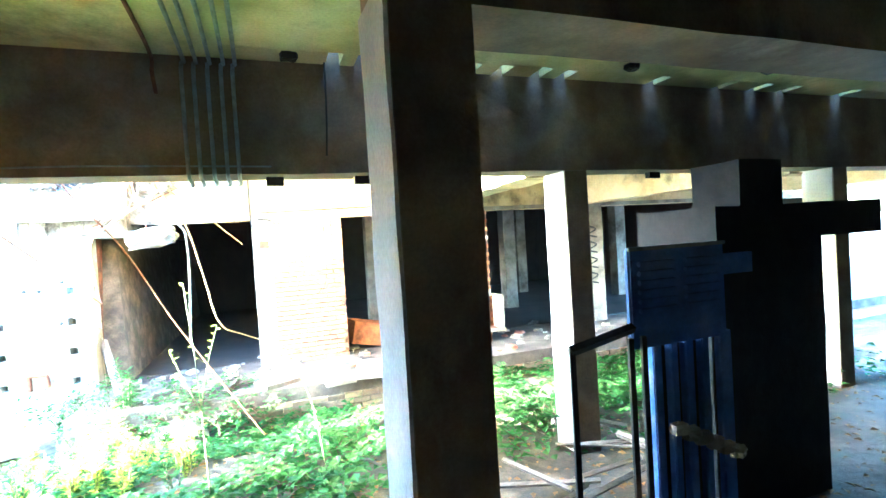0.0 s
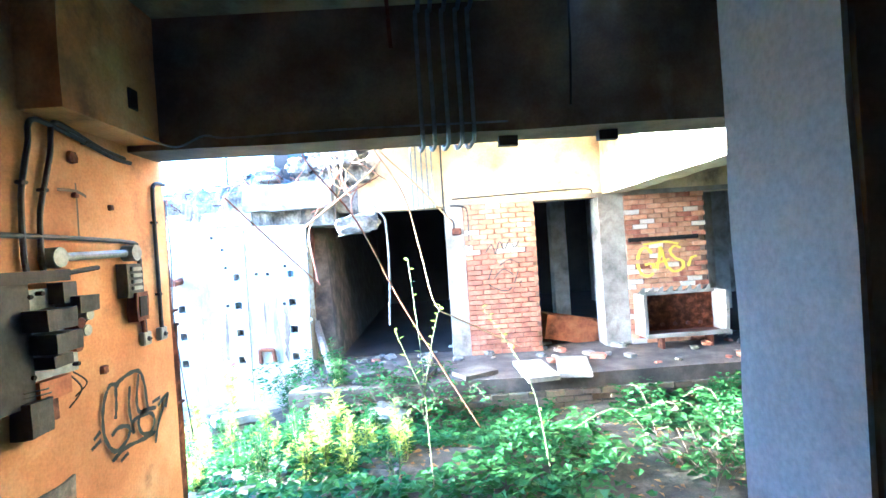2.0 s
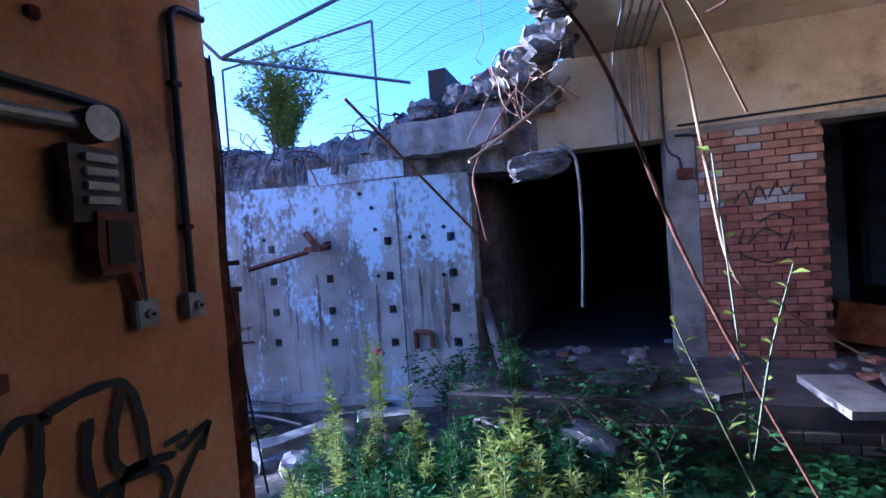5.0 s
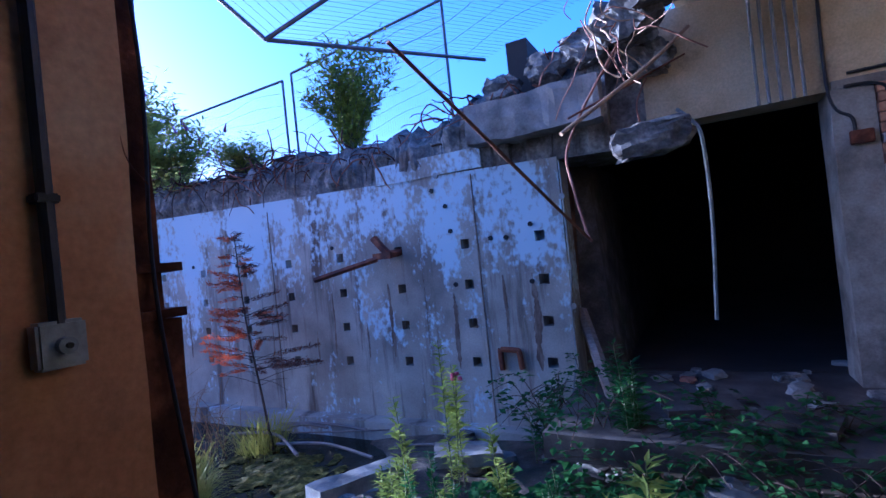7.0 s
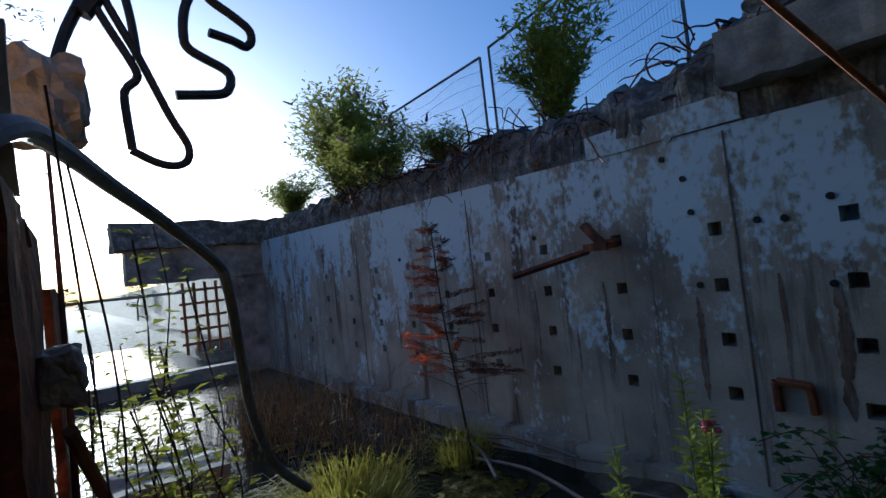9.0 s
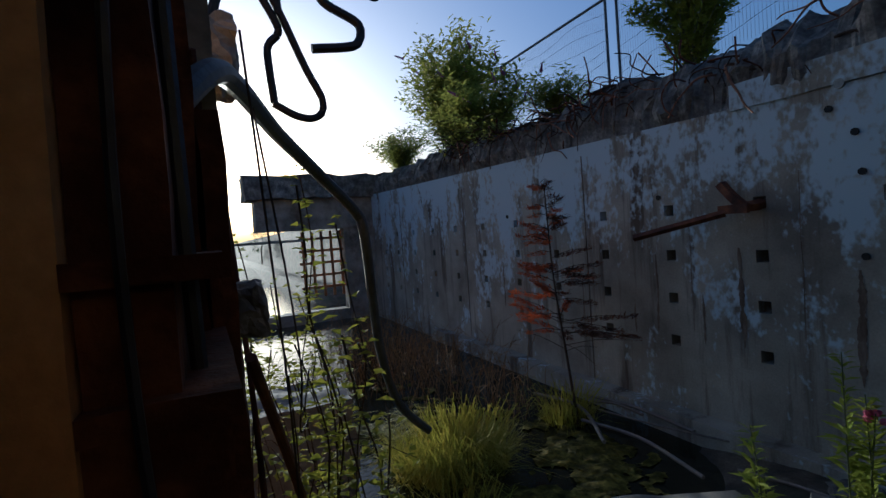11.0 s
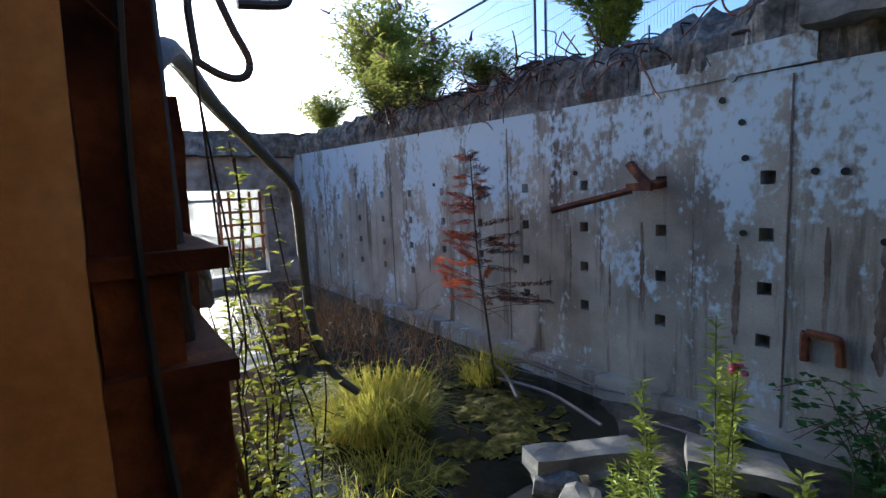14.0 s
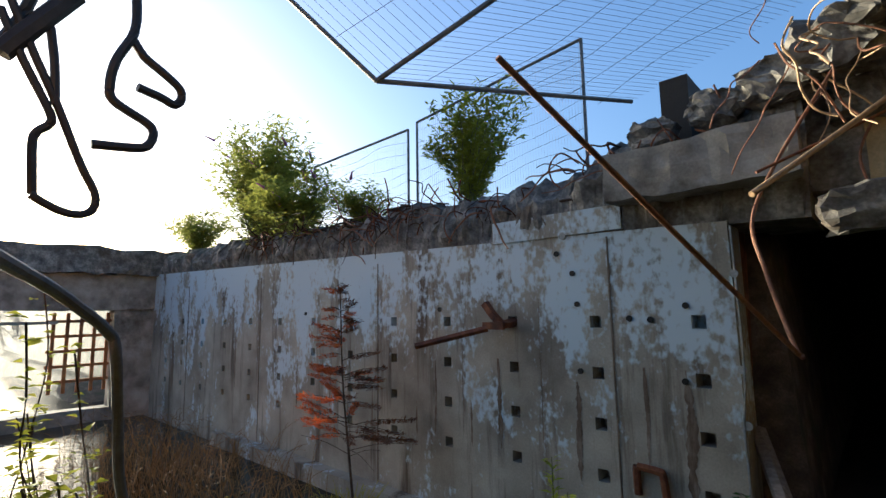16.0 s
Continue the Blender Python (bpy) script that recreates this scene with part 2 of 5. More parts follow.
_l.new(_w.outputs["Fac"], _b.inputs["Height"])
_l.new(_b.outputs["Normal"], _n["Principled BSDF"].inputs["Normal"])


# ---- helpers for building ----
def finish(bm, name, mat, smooth=False):
    me = bpy.data.meshes.new(name)
    bm.to_mesh(me)
    bm.free()
    me.materials.append(mat)
    if smooth:
        me.shade_smooth()
    return new(name, me)


def adopt(ob, parent):
    at = parent.matrix_basis.copy()
    if parent.parent:
        at = parent.parent.matrix_basis @ parent.matrix_parent_inverse @ at
    ob.parent = parent
    ob.matrix_parent_inverse = at.inverted()
    return ob


def part(name, bm, mat, parent, label="", smooth=False):
    ob = adopt(finish(bm, name, mat, smooth), parent)
    return tagged(ob, label) if label else ob


def thing(name, x, y, z, label, category, group="", kind=""):
    ob = new(name)
    ob.empty_display_size = 0.1
    ob.matrix_basis = pose(x, y, z)
    return tagged(ob, label, category, group, kind)


def solid(name, bm, mat, label, category, group="", kind="", smooth=False):
    return tagged(finish(bm, name, mat, smooth), label, category, group, kind)


def box(x0, x1, y0, y1, z0, z1, bm=None, bevel=0.0):
    bm = bm or bmesh.new()
    got = bmesh.ops.create_cube(bm, size=1.0, matrix=Matrix.Translation(((x0 + x1) / 2, (y0 + y1) / 2, (z0 + z1) / 2)) @ Matrix.Diagonal((x1 - x0, y1 - y0, z1 - z0, 1)))
    if bevel:
        edges = {e for v in got["verts"] for e in v.link_edges}
        bmesh.ops.bevel(bm, geom=list(edges), offset=bevel, segments=2, affect="EDGES")
    return bm


def worn_box(x0, x1, y0, y1, z0, z1, cell=0.12, amp=0.006, seed=0, scale=3.0):
    """A cast block whose faces and arrises are slightly uneven."""
    bm = bmesh.new()
    n = [max(1, min(40, round((b - a) / cell))) for a, b in ((x0, x1), (y0, y1), (z0, z1))]
    lo, hi = (x0, y0, z0), (x1, y1, z1)
    for ax in range(3):
        u, v = (ax + 1) % 3, (ax + 2) % 3
        for side in (0, 1):
            grid = []
            for i in range(n[u] + 1):
                row = []
                for j in range(n[v] + 1):
                    c = [0.0, 0.0, 0.0]
                    c[ax] = (lo, hi)[side][ax]
                    c[u] = lo[u] + (hi[u] - lo[u]) * i / n[u]
                    c[v] = lo[v] + (hi[v] - lo[v]) * j / n[v]
                    row.append(bm.verts.new(c))
                grid.append(row)
            for i in range(n[u]):
                for j in range(n[v]):
                    q = (grid[i][j], grid[i + 1][j], grid[i + 1][j + 1], grid[i][j + 1])
                    bm.faces.new(q if side else q[::-1])
    bmesh.ops.remove_doubles(bm, verts=bm.verts, dist=1e-5)
    for v in bm.verts:
        d = noise.noise_vector(v.co * scale + Vector((seed * 7.3, 0, 0)))
        v.co += d * amp
    return bm


def lump(x, y, z, sx, sy, sz, rough=0.25, cuts=5, seed=0, turn=(0, 0, 0), freq=1.6):
    """A broken piece of concrete or stone."""
    bm = bmesh.new()
    bmesh.ops.create_cube(bm, size=2.0)
    bmesh.ops.subdivide_edges(bm, edges=bm.edges[:], cuts=cuts, use_grid_fill=True)
    m = pose(x, y, z, *turn)
    for v in bm.verts:
        p = v.co.copy()
        d = noise.noise_vector(p * freq + Vector((seed * 3.7, seed, 0))) * rough
        d += noise.noise_vector(p * freq * 3 + Vector((seed, 5, 1))) * rough * 0.35
        p = p.lerp(p.normalized() * 1.25, 0.45) + d
        v.co = m @ Vector((p.x * sx, p.y * sy, p.z * sz))
    return bm


def smooth_path(points, steps=6):
    pts = [Vector(p) for p in points]
    if len(pts) < 3:
        return pts
    out = []
    for i in range(len(pts) - 1):
        a, b, c, d = pts[max(i - 1, 0)], pts[i], pts[i + 1], pts[min(i + 2, len(pts) - 1)]
        for k in range(steps):
            t = k / steps
            out.append(0.5 * ((2 * b) + (c - a) * t + (2 * a - 5 * b + 4 * c - d) * t * t + (3 * b - a - 3 * c + d) * t ** 3))
    return out + [pts[-1]]


def tube(points, r, seg=8, steps=6, taper=1.0, bm=None, bend=True):
    """A round bar, pipe, cable or stem swept along points."""
    bm = bm or bmesh.new()
    pts = smooth_path(points, steps) if bend else [Vector(p) for p in points]
    ref = Vector((0.31, 0.17, 0.93))
    rings = []
    for i, p in enumerate(pts):
        d = (pts[min(i + 1, len(pts) - 1)] - pts[max(i - 1, 0)]).normalized()
        a = d.cross(ref if abs(d.dot(ref)) < 0.95 else Vector((1, 0, 0))).normalized()
        b = d.cross(a)
        rr = r * (1 + (taper - 1) * i / max(1, len(pts) - 1))
        rings.append([bm.verts.new(p + (a * math.cos(2 * math.pi * k / seg) + b * math.sin(2 * math.pi * k / seg)) * rr) for k in range(seg)])
    for p, q in zip(rings, rings[1:]):
        for k in range(seg):
            bm.faces.new((p[k], p[(k + 1) % seg], q[(k + 1) % seg], q[k]))
    bm.faces.new(rings[0][::-1])
    bm.faces.new(rings[-1])
    return bm


def disc(x, y, z, r, h, axis="x", seg=16, bm=None):
    bm = bm or bmesh.new()
    turn = {"x": pose(0, 0, 0, 0, 90, 0), "y": pose(0, 0, 0, 90, 0, 0), "z": Matrix()}[axis]
    bmesh.ops.create_cone(bm, cap_ends=True, segments=seg, radius1=r, radius2=r, depth=h, matrix=Matrix.Translation((x, y, z)) @ turn)
    return bm


def leaf_mesh(name, spots, mat):
    """Many leaves in one mesh: each spot is a place, a direction, a length and a width; every leaf is folded along its rib."""
    verts, faces = [], []
    for p, d, ln, wd in spots:
        p, d = Vector(p), Vector(d).normalized()
        side = d.cross(Vector((random.uniform(-0.4, 0.4), random.uniform(-0.4, 0.4), 1))).normalized()
        up = side.cross(d)
        k = len(verts)
        verts += [p, p + d * ln * 0.45 + side * wd / 2 + up * wd * 0.18, p + d * ln * 0.5, p + d * ln * 0.45 - side * wd / 2 + up * wd * 0.18, p + d * ln - up * ln * 0.08]
        faces += [(k, k + 2, k + 1), (k, k + 3, k + 2), (k + 1, k + 2, k + 4), (k + 2, k + 3, k + 4)]
    me = bpy.data.meshes.new(name)
    me.from_pydata(verts, [], faces)
    me.materials.append(mat)
    return new(name, me)


def leaves(name, spots, mat, parent, label=""):
    ob = adopt(leaf_mesh(name, spots, mat), parent)
    return tagged(ob, label) if label else ob


def any_way(up=0.3):
    a = random.uniform(0, 2 * math.pi)
    return Vector((math.cos(a), math.sin(a), random.uniform(-0.5, 1.0) * up + up * 0.5))

# ---- the large structure ----
FLOOR2 = -0.12      # platform and floor behind the brick front
WATER_Z = -0.72
HOLE_X = [-1.953, -2.726, -3.535, -4.35, -5.17, -5.98, -6.81, -7.70, -8.62, -9.55, -10.5, -11.45, -12.3]
HOLE_Z = [1.293, 0.883, 0.487, 0.095]
random.seed(11)


def ground_z(x, y):
    """Rubble floor under the slab, falling to the overgrown court and the flooded basin."""
    def step(v, a, b):
        t = min(1.0, max(0.0, (v - a) / (b - a)))
        return t * t * (3 - 2 * t)
    z = -0.02 - 0.20 * step(y, 2.0, 5.0) - 0.28 * step(y, 5.4, 7.0)
    left = step(-x, 1.3, 2.6) * step(y, 3.6, 4.7)
    z += left * (-0.58 - z)
    far = step(-x, 2.9, 4.4) * step(y, 3.6, 4.7)
    z += far * (-1.15 - z) * (1 - 0.75 * step(y, 7.7, 8.5) * (1 - step(-x, 4.5, 7)))
    n = noise.noise(Vector((x * 1.3, y * 1.3, 0.4))) * 0.09 + noise.noise(Vector((x * 4.1, y * 4.1, 2.0))) * 0.03
    return z + n


# one sheet of ground, fine near the walk and reaching the horizon
xs = [-2000, -600, -200, -80, -40, -26, -20, -17] + [-15 + 0.5 * i for i in range(16)] + [-7 + 0.2 * i for i in range(80)] + [9 + i for i in range(6)] + [18, 30, 80, 300, 2000]
ys = [-2000, -400, -100, -30, -12, -6] + [-4 + 0.5 * i for i in range(14)] + [3.2 + 0.2 * i for i in range(30)] + [9.4, 11, 14, 20, 40, 120, 500, 2000]
gv, gf = [], []
for y in ys:
    for x in xs:
        z = ground_z(x, y) if -15 <= x <= 14 and -4 <= y <= 9.1 else -0.6
        if x < -15:
            z = -1.0 if x > -30 and -30 < y < 8 else -0.35
        if y > 9.1 and x < -1.4:
            z = 2.05 if y < 60 else 0.5
        elif y > 9.1:
            z = -0.5
        gv.append((x, y, z))
w = len(xs)
for j in range(len(ys) - 1):
    for i in range(w - 1):
        gf.append((j * w + i, j * w + i + 1, (j + 1) * w + i + 1, (j + 1) * w + i))
gm = bpy.data.meshes.new("ground")
gm.from_pydata(gv, [], gf)
gm.materials.append(SOIL)
gm.shade_smooth()
tagged(new("ground", gm), "uneven soil with leaf litter and rubble", "ground", kind="structure")

wb = bmesh.new()
bmesh.ops.create_grid(wb, x_segments=1, y_segments=1, size=1, matrix=Matrix.Translation((-14, 2.0, WATER_Z)) @ Matrix.Diagonal((11.3, 6.6, 1, 1)))
solid("water", wb, WATER, "still dark flood water in the basin", "water", kind="structure")

# near room: wall with switchgear, ceiling, beams, columns
solid("wall_west", worn_box(-1.92, -1.60, -3.0, 4.805, -0.9, 2.95, 0.16, 0.008), PLASTER, "ochre painted plaster wall stained brown", "wall", kind="structure", smooth=False)
# Closing walls added around the place, shade-dark so they bounce no light.
solid("wall_south", box(-1.92, 13.0, -3.3, -3.0, -0.9, 3.2), ROOM_SHADE, "added closing wall with plaster coloured as shade", "wall", kind="structure")
solid("wall_east", box(13.0, 13.3, 8.9, 17.0, -0.9, 3.2), ROOM_SHADE, "added closing wall with plaster coloured as shade", "wall", kind="structure")

# Unseen wall, added to keep light from the open east side out.
solid("wall_east_room", box(13.0, 13.3, -3.3, 4.46, -0.9, 3.2), ROOM_SHADE, "added closing wall with plaster coloured as shade", "wall", kind="structure")

cb = worn_box(-1.92, 13.0, -3.3, 4.24, 2.95, 3.25, 0.35, 0.012, 3)
slots = [(1.00, 1.10), (1.20, 1.28), (2.02, 2.12), (2.28, 2.38), (2.62, 2.72), (2.86, 2.96), (3.80, 3.90), (4.60, 4.68), (5.05, 5.15), (5.45, 5.55), (6.3, 6.42)]
edge = -1.92
for a, b in slots + [(13.0, 13.0)]:
    if a > edge:
        box(edge, a, 4.24, 4.46, 2.95, 3.25, cb)
    edge = b
solid("ceiling", cb, SOFFIT, "mouldy yellow-green concrete soffit with broken slots", "ceiling", kind="structure")
solid("beam_front", worn_box(-1.92, 13.0, 4.46, 4.77, 2.19, 3.25, 0.2, 0.010, 5), BEAM, "deep dark brown concrete edge beam", "beam", kind="structure")
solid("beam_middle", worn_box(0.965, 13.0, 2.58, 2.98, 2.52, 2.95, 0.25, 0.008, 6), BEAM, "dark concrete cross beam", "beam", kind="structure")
solid("beam_wall", worn_box(-1.60, -1.41, 3.72, 4.46, 2.23, 2.95, 0.15, 0.006, 7), PLASTER, "short plastered downstand on the wall head", "beam", kind="structure")
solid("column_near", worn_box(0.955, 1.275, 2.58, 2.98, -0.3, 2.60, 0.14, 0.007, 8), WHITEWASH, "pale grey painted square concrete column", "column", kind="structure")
# Thin sheet on the front: the side turned from the court is coloured dark.
solid("column_near_face", worn_box(0.970, 1.277, 2.568, 2.584, -0.3, 2.60, 0.14, 0.002, 8), BEAM, "thin dark sheet painting the column's shaded front", "column", kind="structure")
for i, x in enumerate((2.92, 6.3, 9.7)):
    solid("column_row", worn_box(x, x + 0.22, 4.485, 4.80, -0.5, 2.20, 0.14, 0.007, 9 + i), WHITEWASH, "square concrete column at the court edge", "column", "columns along the court", "structure")
    # Same sheet here: shade on the room side, put into the colour.
    solid("column_row_face", worn_box(x + 0.004, x + 0.222, 4.472, 4.488, -0.5, 2.20, 0.14, 0.002, 9 + i), BEAM, "thin dark sheet painting the court column's shaded front", "column", "dark fronts of the court columns", "structure")

# court roof: slab, cross beams and broken edge
bm = bmesh.new()
n = 40
rows_ = []
for j in range(n + 1):
    y = 4.78 + (12.5 - 4.78) * j / n
    e = -0.62 + 0.22 * noise.noise(Vector((0, y * 1.3, 3))) + 0.12 * noise.noise(Vector((0, y * 5, 1)))
    if y < 6.4:
        e += (6.4 - y) * 0.55
    rows_.append([bm.verts.new((x, y, z)) for x, z in ((e, 3.16), (0.9, 3.10), (13, 3.10), (13, 3.34), (0.9, 3.34), (e + 0.06, 3.32))])
for a, b in zip(rows_, rows_[1:]):
    for k in range(6):
        bm.faces.new((a[k], b[k], b[(k + 1) % 6], a[(k + 1) % 6]))
bm.faces.new(rows_[0])
bm.faces.new(rows_[-1][::-1])
solid("ceiling_court", bm, RENDERED, "cream concrete roof slab with a broken edge", "ceiling", kind="structure")
for i, x in enumerate((2.72, 6.1, 9.6)):
    solid("beam_cross", worn_box(x, x + 0.38, 4.78, 8.91, 2.17, 3.10, 0.16, 0.018, 20 + i), RENDERED, "cream concrete cross beam with spalled lower edge", "beam", "cross beams over the court", "structure")

# brick front: lintel, pilasters, openings, platform
solid("lintel", worn_box(-0.95, 13.0, 8.93, 9.28, 2.13, 3.10, 0.2, 0.010, 30), RENDERED, "cream limewashed lintel beam with damp runs", "lintel", kind="structure")
solid("lintel_edge", box(0.35, 13.0, 8.905, 8.93, 2.13, 2.20, bevel=0.004), CONCRETE, "projecting concrete drip edge of the lintel", "trim", kind="structure")
for i, (a, b, m_) in enumerate(((0.33, 0.60, CONCRETE), (2.65, 3.03, CONCRETE), (6.2, 6.75, CONCRETE), (9.6, 10.1, CONCRETE))):
    solid("pilaster", worn_box(a, b, 8.91, 9.28, -0.5, 2.14, 0.14, 0.007, 31 + i), m_, "grey concrete pilaster with worn paint", "pilaster", "pilasters of the brick front", "structure")
solid("platform", worn_box(-1.75, 13.0, 7.55, 17.0, -0.30, FLOOR2, 0.3, 0.010, 40), DUSTY_SHADED, "dusty concrete platform coloured dark for shade, strewn with debris", "floor", kind="structure")
# Thin dark sheet over the hall floor, painting in the shade behind the openings.
solid("floor_hall", box(-1.7, 13.0, 9.3, 16.7, FLOOR2, FLOOR2 + 0.012), ROOM_SHADE, "dark sheet on the hall floor, coloured as shade", "floor", kind="structure")
solid("platform_core", box(-1.0, 13.0, 7.60, 8.9, -0.9, -0.30), MORTAR, "dark footing behind the brickwork", "wall", kind="structure")
solid("door_reveal", worn_box(-1.98, -1.74, 9.0, 11.0, -0.5, 2.2, 0.2, 0.008, 41), RUST, "brown stained side wall inside the doorway", "wall", kind="structure")
# Hall walls and ceiling take the same shade-dark colour.
solid("wall_back", box(-2.0, 13.0, 16.7, 17.0, -0.9, 3.3), ROOM_SHADE, "dark back wall of the hall", "wall", kind="structure")
solid("wall_side", box(-2.2, -1.98, 9.05, 17.0, -0.9, 3.3), ROOM_SHADE, "dark side wall of the hall", "wall", kind="structure")
solid("ceiling_hall", box(-2.2, 13.0, 9.28, 17.0, 2.75, 3.10), ROOM_SHADE, "dark concrete ceiling of the hall", "ceiling", kind="structure")
for x, y in ((2.56, 11.5), (5.9, 11.5), (9.2, 11.5), (4.2, 14.0), (7.6, 14.0)):
    solid("column_hall", worn_box(x, x + 0.30, y, y + 0.30, FLOOR2, 2.75, 0.3, 0.006, 50), CONCRETE, "square plastered column inside the hall", "column", "columns inside the hall", "structure")


# perforated basin wall with a real pocket behind every hole
def perforated():
    hw = 0.049
    cx = sorted([-13.2, -1.72] + [v for x in HOLE_X for v in (x - hw, x + hw)])
    cz = sorted([-1.2, 2.0] + [v for z in HOLE_Z for v in (z - hw, z + hw)])
    bm = bmesh.new()

    def quad(*c):
        bm.faces.new([bm.verts.new(p) for p in c])
    y0, y1 = 8.70, 9.05
    for i in range(len(cx) - 1):
        for k in range(len(cz) - 1):
            xa, xb, za, zb = cx[i], cx[i + 1], cz[k], cz[k + 1]
            top = k == len(cz) - 2
            ta, tb = (2.0 - (xa + 2) * 0.030, 2.0 - (xb + 2) * 0.030) if top else (zb, zb)
            if i % 2 and k % 2:
                d = y0 + 0.17
                quad((xa, d, za), (xb, d, za), (xb, d, zb), (xa, d, zb))
                quad((xa, y0, za), (xb, y0, za), (xb, d, za), (xa, d, za))
                quad((xa, d, zb), (xb, d, zb), (xb, y0, zb), (xa, y0, zb))
                quad((xa, y0, za), (xa, d, za), (xa, d, zb), (xa, y0, zb))
                quad((xb, d, za), (xb, y0, za), (xb, y0, zb), (xb, d, zb))
            else:
                quad((xa, y0, za), (xb, y0, za), (xb, y0, tb), (xa, y0, ta))
            if top:
                quad((xa, y0, ta), (xb, y0, tb), (xb, y1, tb), (xa, y1, ta))
    quad((-1.72, y0, -1.2), (-1.72, y1, -1.2), (-1.72, y1, 2.0), (-1.72, y0, 2.0))
    quad((-13.2, y1, -1.2), (-1.72, y1, -1.2), (-1.72, y1, 2.0), (-13.2, y1, 2.0))
    bmesh.ops.remove_doubles(bm, verts=bm.verts, dist=1e-4)
    return bm


wall_n = solid("wall_north", perforated(), BLEACHED, "bleached concrete basin wall with rows of square pockets", "wall", kind="structure")

# ---- head of the basin wall, its far end and the distance ----
def head_profile(x):
    pts = [(-13.2, 2.75), (-9.0, 2.75), (-6.0, 2.60), (-5.0, 2.68), (-4.4, 2.56), (-3.2, 2.58), (-2.5, 2.80), (-1.9, 2.66), (-1.5, 2.92), (-1.1, 2.98)]
    for (a, za), (b, zb) in zip(pts, pts[1:]):
        if a <= x <= b:
            return za + (zb - za) * (x - a) / (b - a)
    return pts[-1][1]


def broken_head():
    bm = bmesh.new()
    rows_ = []
    nx = 330
    for i in range(nx + 1):
        x = -13.2 + (13.2 - 1.25) * i / nx
        low = 2.0 - (x + 2) * 0.030 - 0.02
        top = head_profile(x)
        ring = []
        for u, (y, z) in enumerate(((8.73, low), (8.70, low + (top - low) * 0.3), (8.72, low + (top - low) * 0.62), (8.80, low + (top - low) * 0.88), (8.95, top), (9.25, top), (9.6, top - 0.1), (9.6, low))):
            p = Vector((x, y, z))
            if 0 < u < 7:
                d = noise.noise_vector(Vector((x * 2.2, u * 0.9, 1.0))) * 0.10 + noise.noise_vector(Vector((x * 7, u * 2.3, 4.0))) * 0.07 + noise.noise_vector(Vector((x * 19, u * 5.3, 8.0))) * 0.045
                p += Vector((d.x * 0.5, d.y, d.z))
            ring.append(bm.verts.new(p))
        rows_.append(ring)
    for a, b in zip(rows_, rows_[1:]):
        for k in range(8):
            bm.faces.new((a[k], b[k], b[(k + 1) % 8], a[(k + 1) % 8]))
    bm.faces.new(rows_[0])
    bm.faces.new(rows_[-1][::-1])
    return bm


solid("wall_head", broken_head(), BROKEN, "broken concrete edge along the top of the basin wall", "wall", kind="structure")
solid("wall_band", worn_box(-3.72, -2.46, 8.685, 8.74, 2.03, 2.235, 0.1, 0.006, 60), BLEACHED, "whitewashed band along the wall top", "trim", kind="structure")
solid("corbel", worn_box(-2.46, -1.25, 8.42, 8.95, 2.20, 2.56, 0.06, 0.022, 61, 7.0), CONCRETE, "projecting concrete corbel with a broken end", "corbel", kind="structure")
solid("wall_toe", worn_box(-9.5, -1.9, 8.50, 8.70, -1.2, -0.52, 0.2, 0.02, 62), BLEACHED, "pale concrete toe of the basin wall", "kerb", kind="structure")
solid("wall_return", worn_box(-1.60, -0.90, 8.93, 9.28, 2.14, 2.80, 0.07, 0.03, 63, 5.0), BROKEN, "broken concrete lintel end", "lintel", kind="structure")
for x in (-2.59, -5.45, -8.30, -11.2):
    solid("wall_joint", box(x - 0.006, x + 0.006, 8.694, 8.702, -0.6, 1.98), STAIN, "narrow construction joint in the wall", "trim", kind="structure")

we = worn_box(-13.6, -13.2, 7.95, 9.2, -1.2, 2.35, 0.25, 0.02, 64)
solid("wall_end", we, CONCRETE, "end wall of the flooded basin", "wall", kind="structure")
solid("wall_end_head", worn_box(-13.7, -13.15, 5.9, 9.0, 1.55, 2.30, 0.25, 0.03, 65), CONCRETE, "heavy lintel over the basin outlet", "lintel", kind="structure")
solid("wall_end_coping", worn_box(-14.1, -12.95, 5.7, 9.3, 2.30, 2.85, 0.25, 0.08, 66), BROKEN, "rough overgrown coping of the end wall", "coping", kind="structure")
solid("wall_end_sill", worn_box(-13.6, -13.25, -9.0, 7.95, -1.2, -0.45, 0.35, 0.02, 67), CONCRETE, "low concrete wall beyond the water", "wall", kind="structure")
solid("wall_outlet_rail", worn_box(-13.62, -13.22, 2.5, 7.0, 1.28, 1.34, 0.4, 0.01, 68), CONCRETE, "pale horizontal rail over the outlet", "rail", kind="structure")
lattice = thing("lattice_gate", -13.35, 7.4, 0.0, "rusty ochre lattice gate standing in the basin outlet", "gate")
for y in (6.92, 7.15, 7.38, 7.61, 7.84):
    part("upright", box(-13.38, -13.33, y, y + 0.06, -0.1, 1.5), ORANGE_RUST, lattice)
for z in (0.1, 0.4, 0.7, 1.0, 1.3):
    part("crossbar", box(-13.41, -13.36, 6.86, 7.94, z, z + 0.06), ORANGE_RUST, lattice)


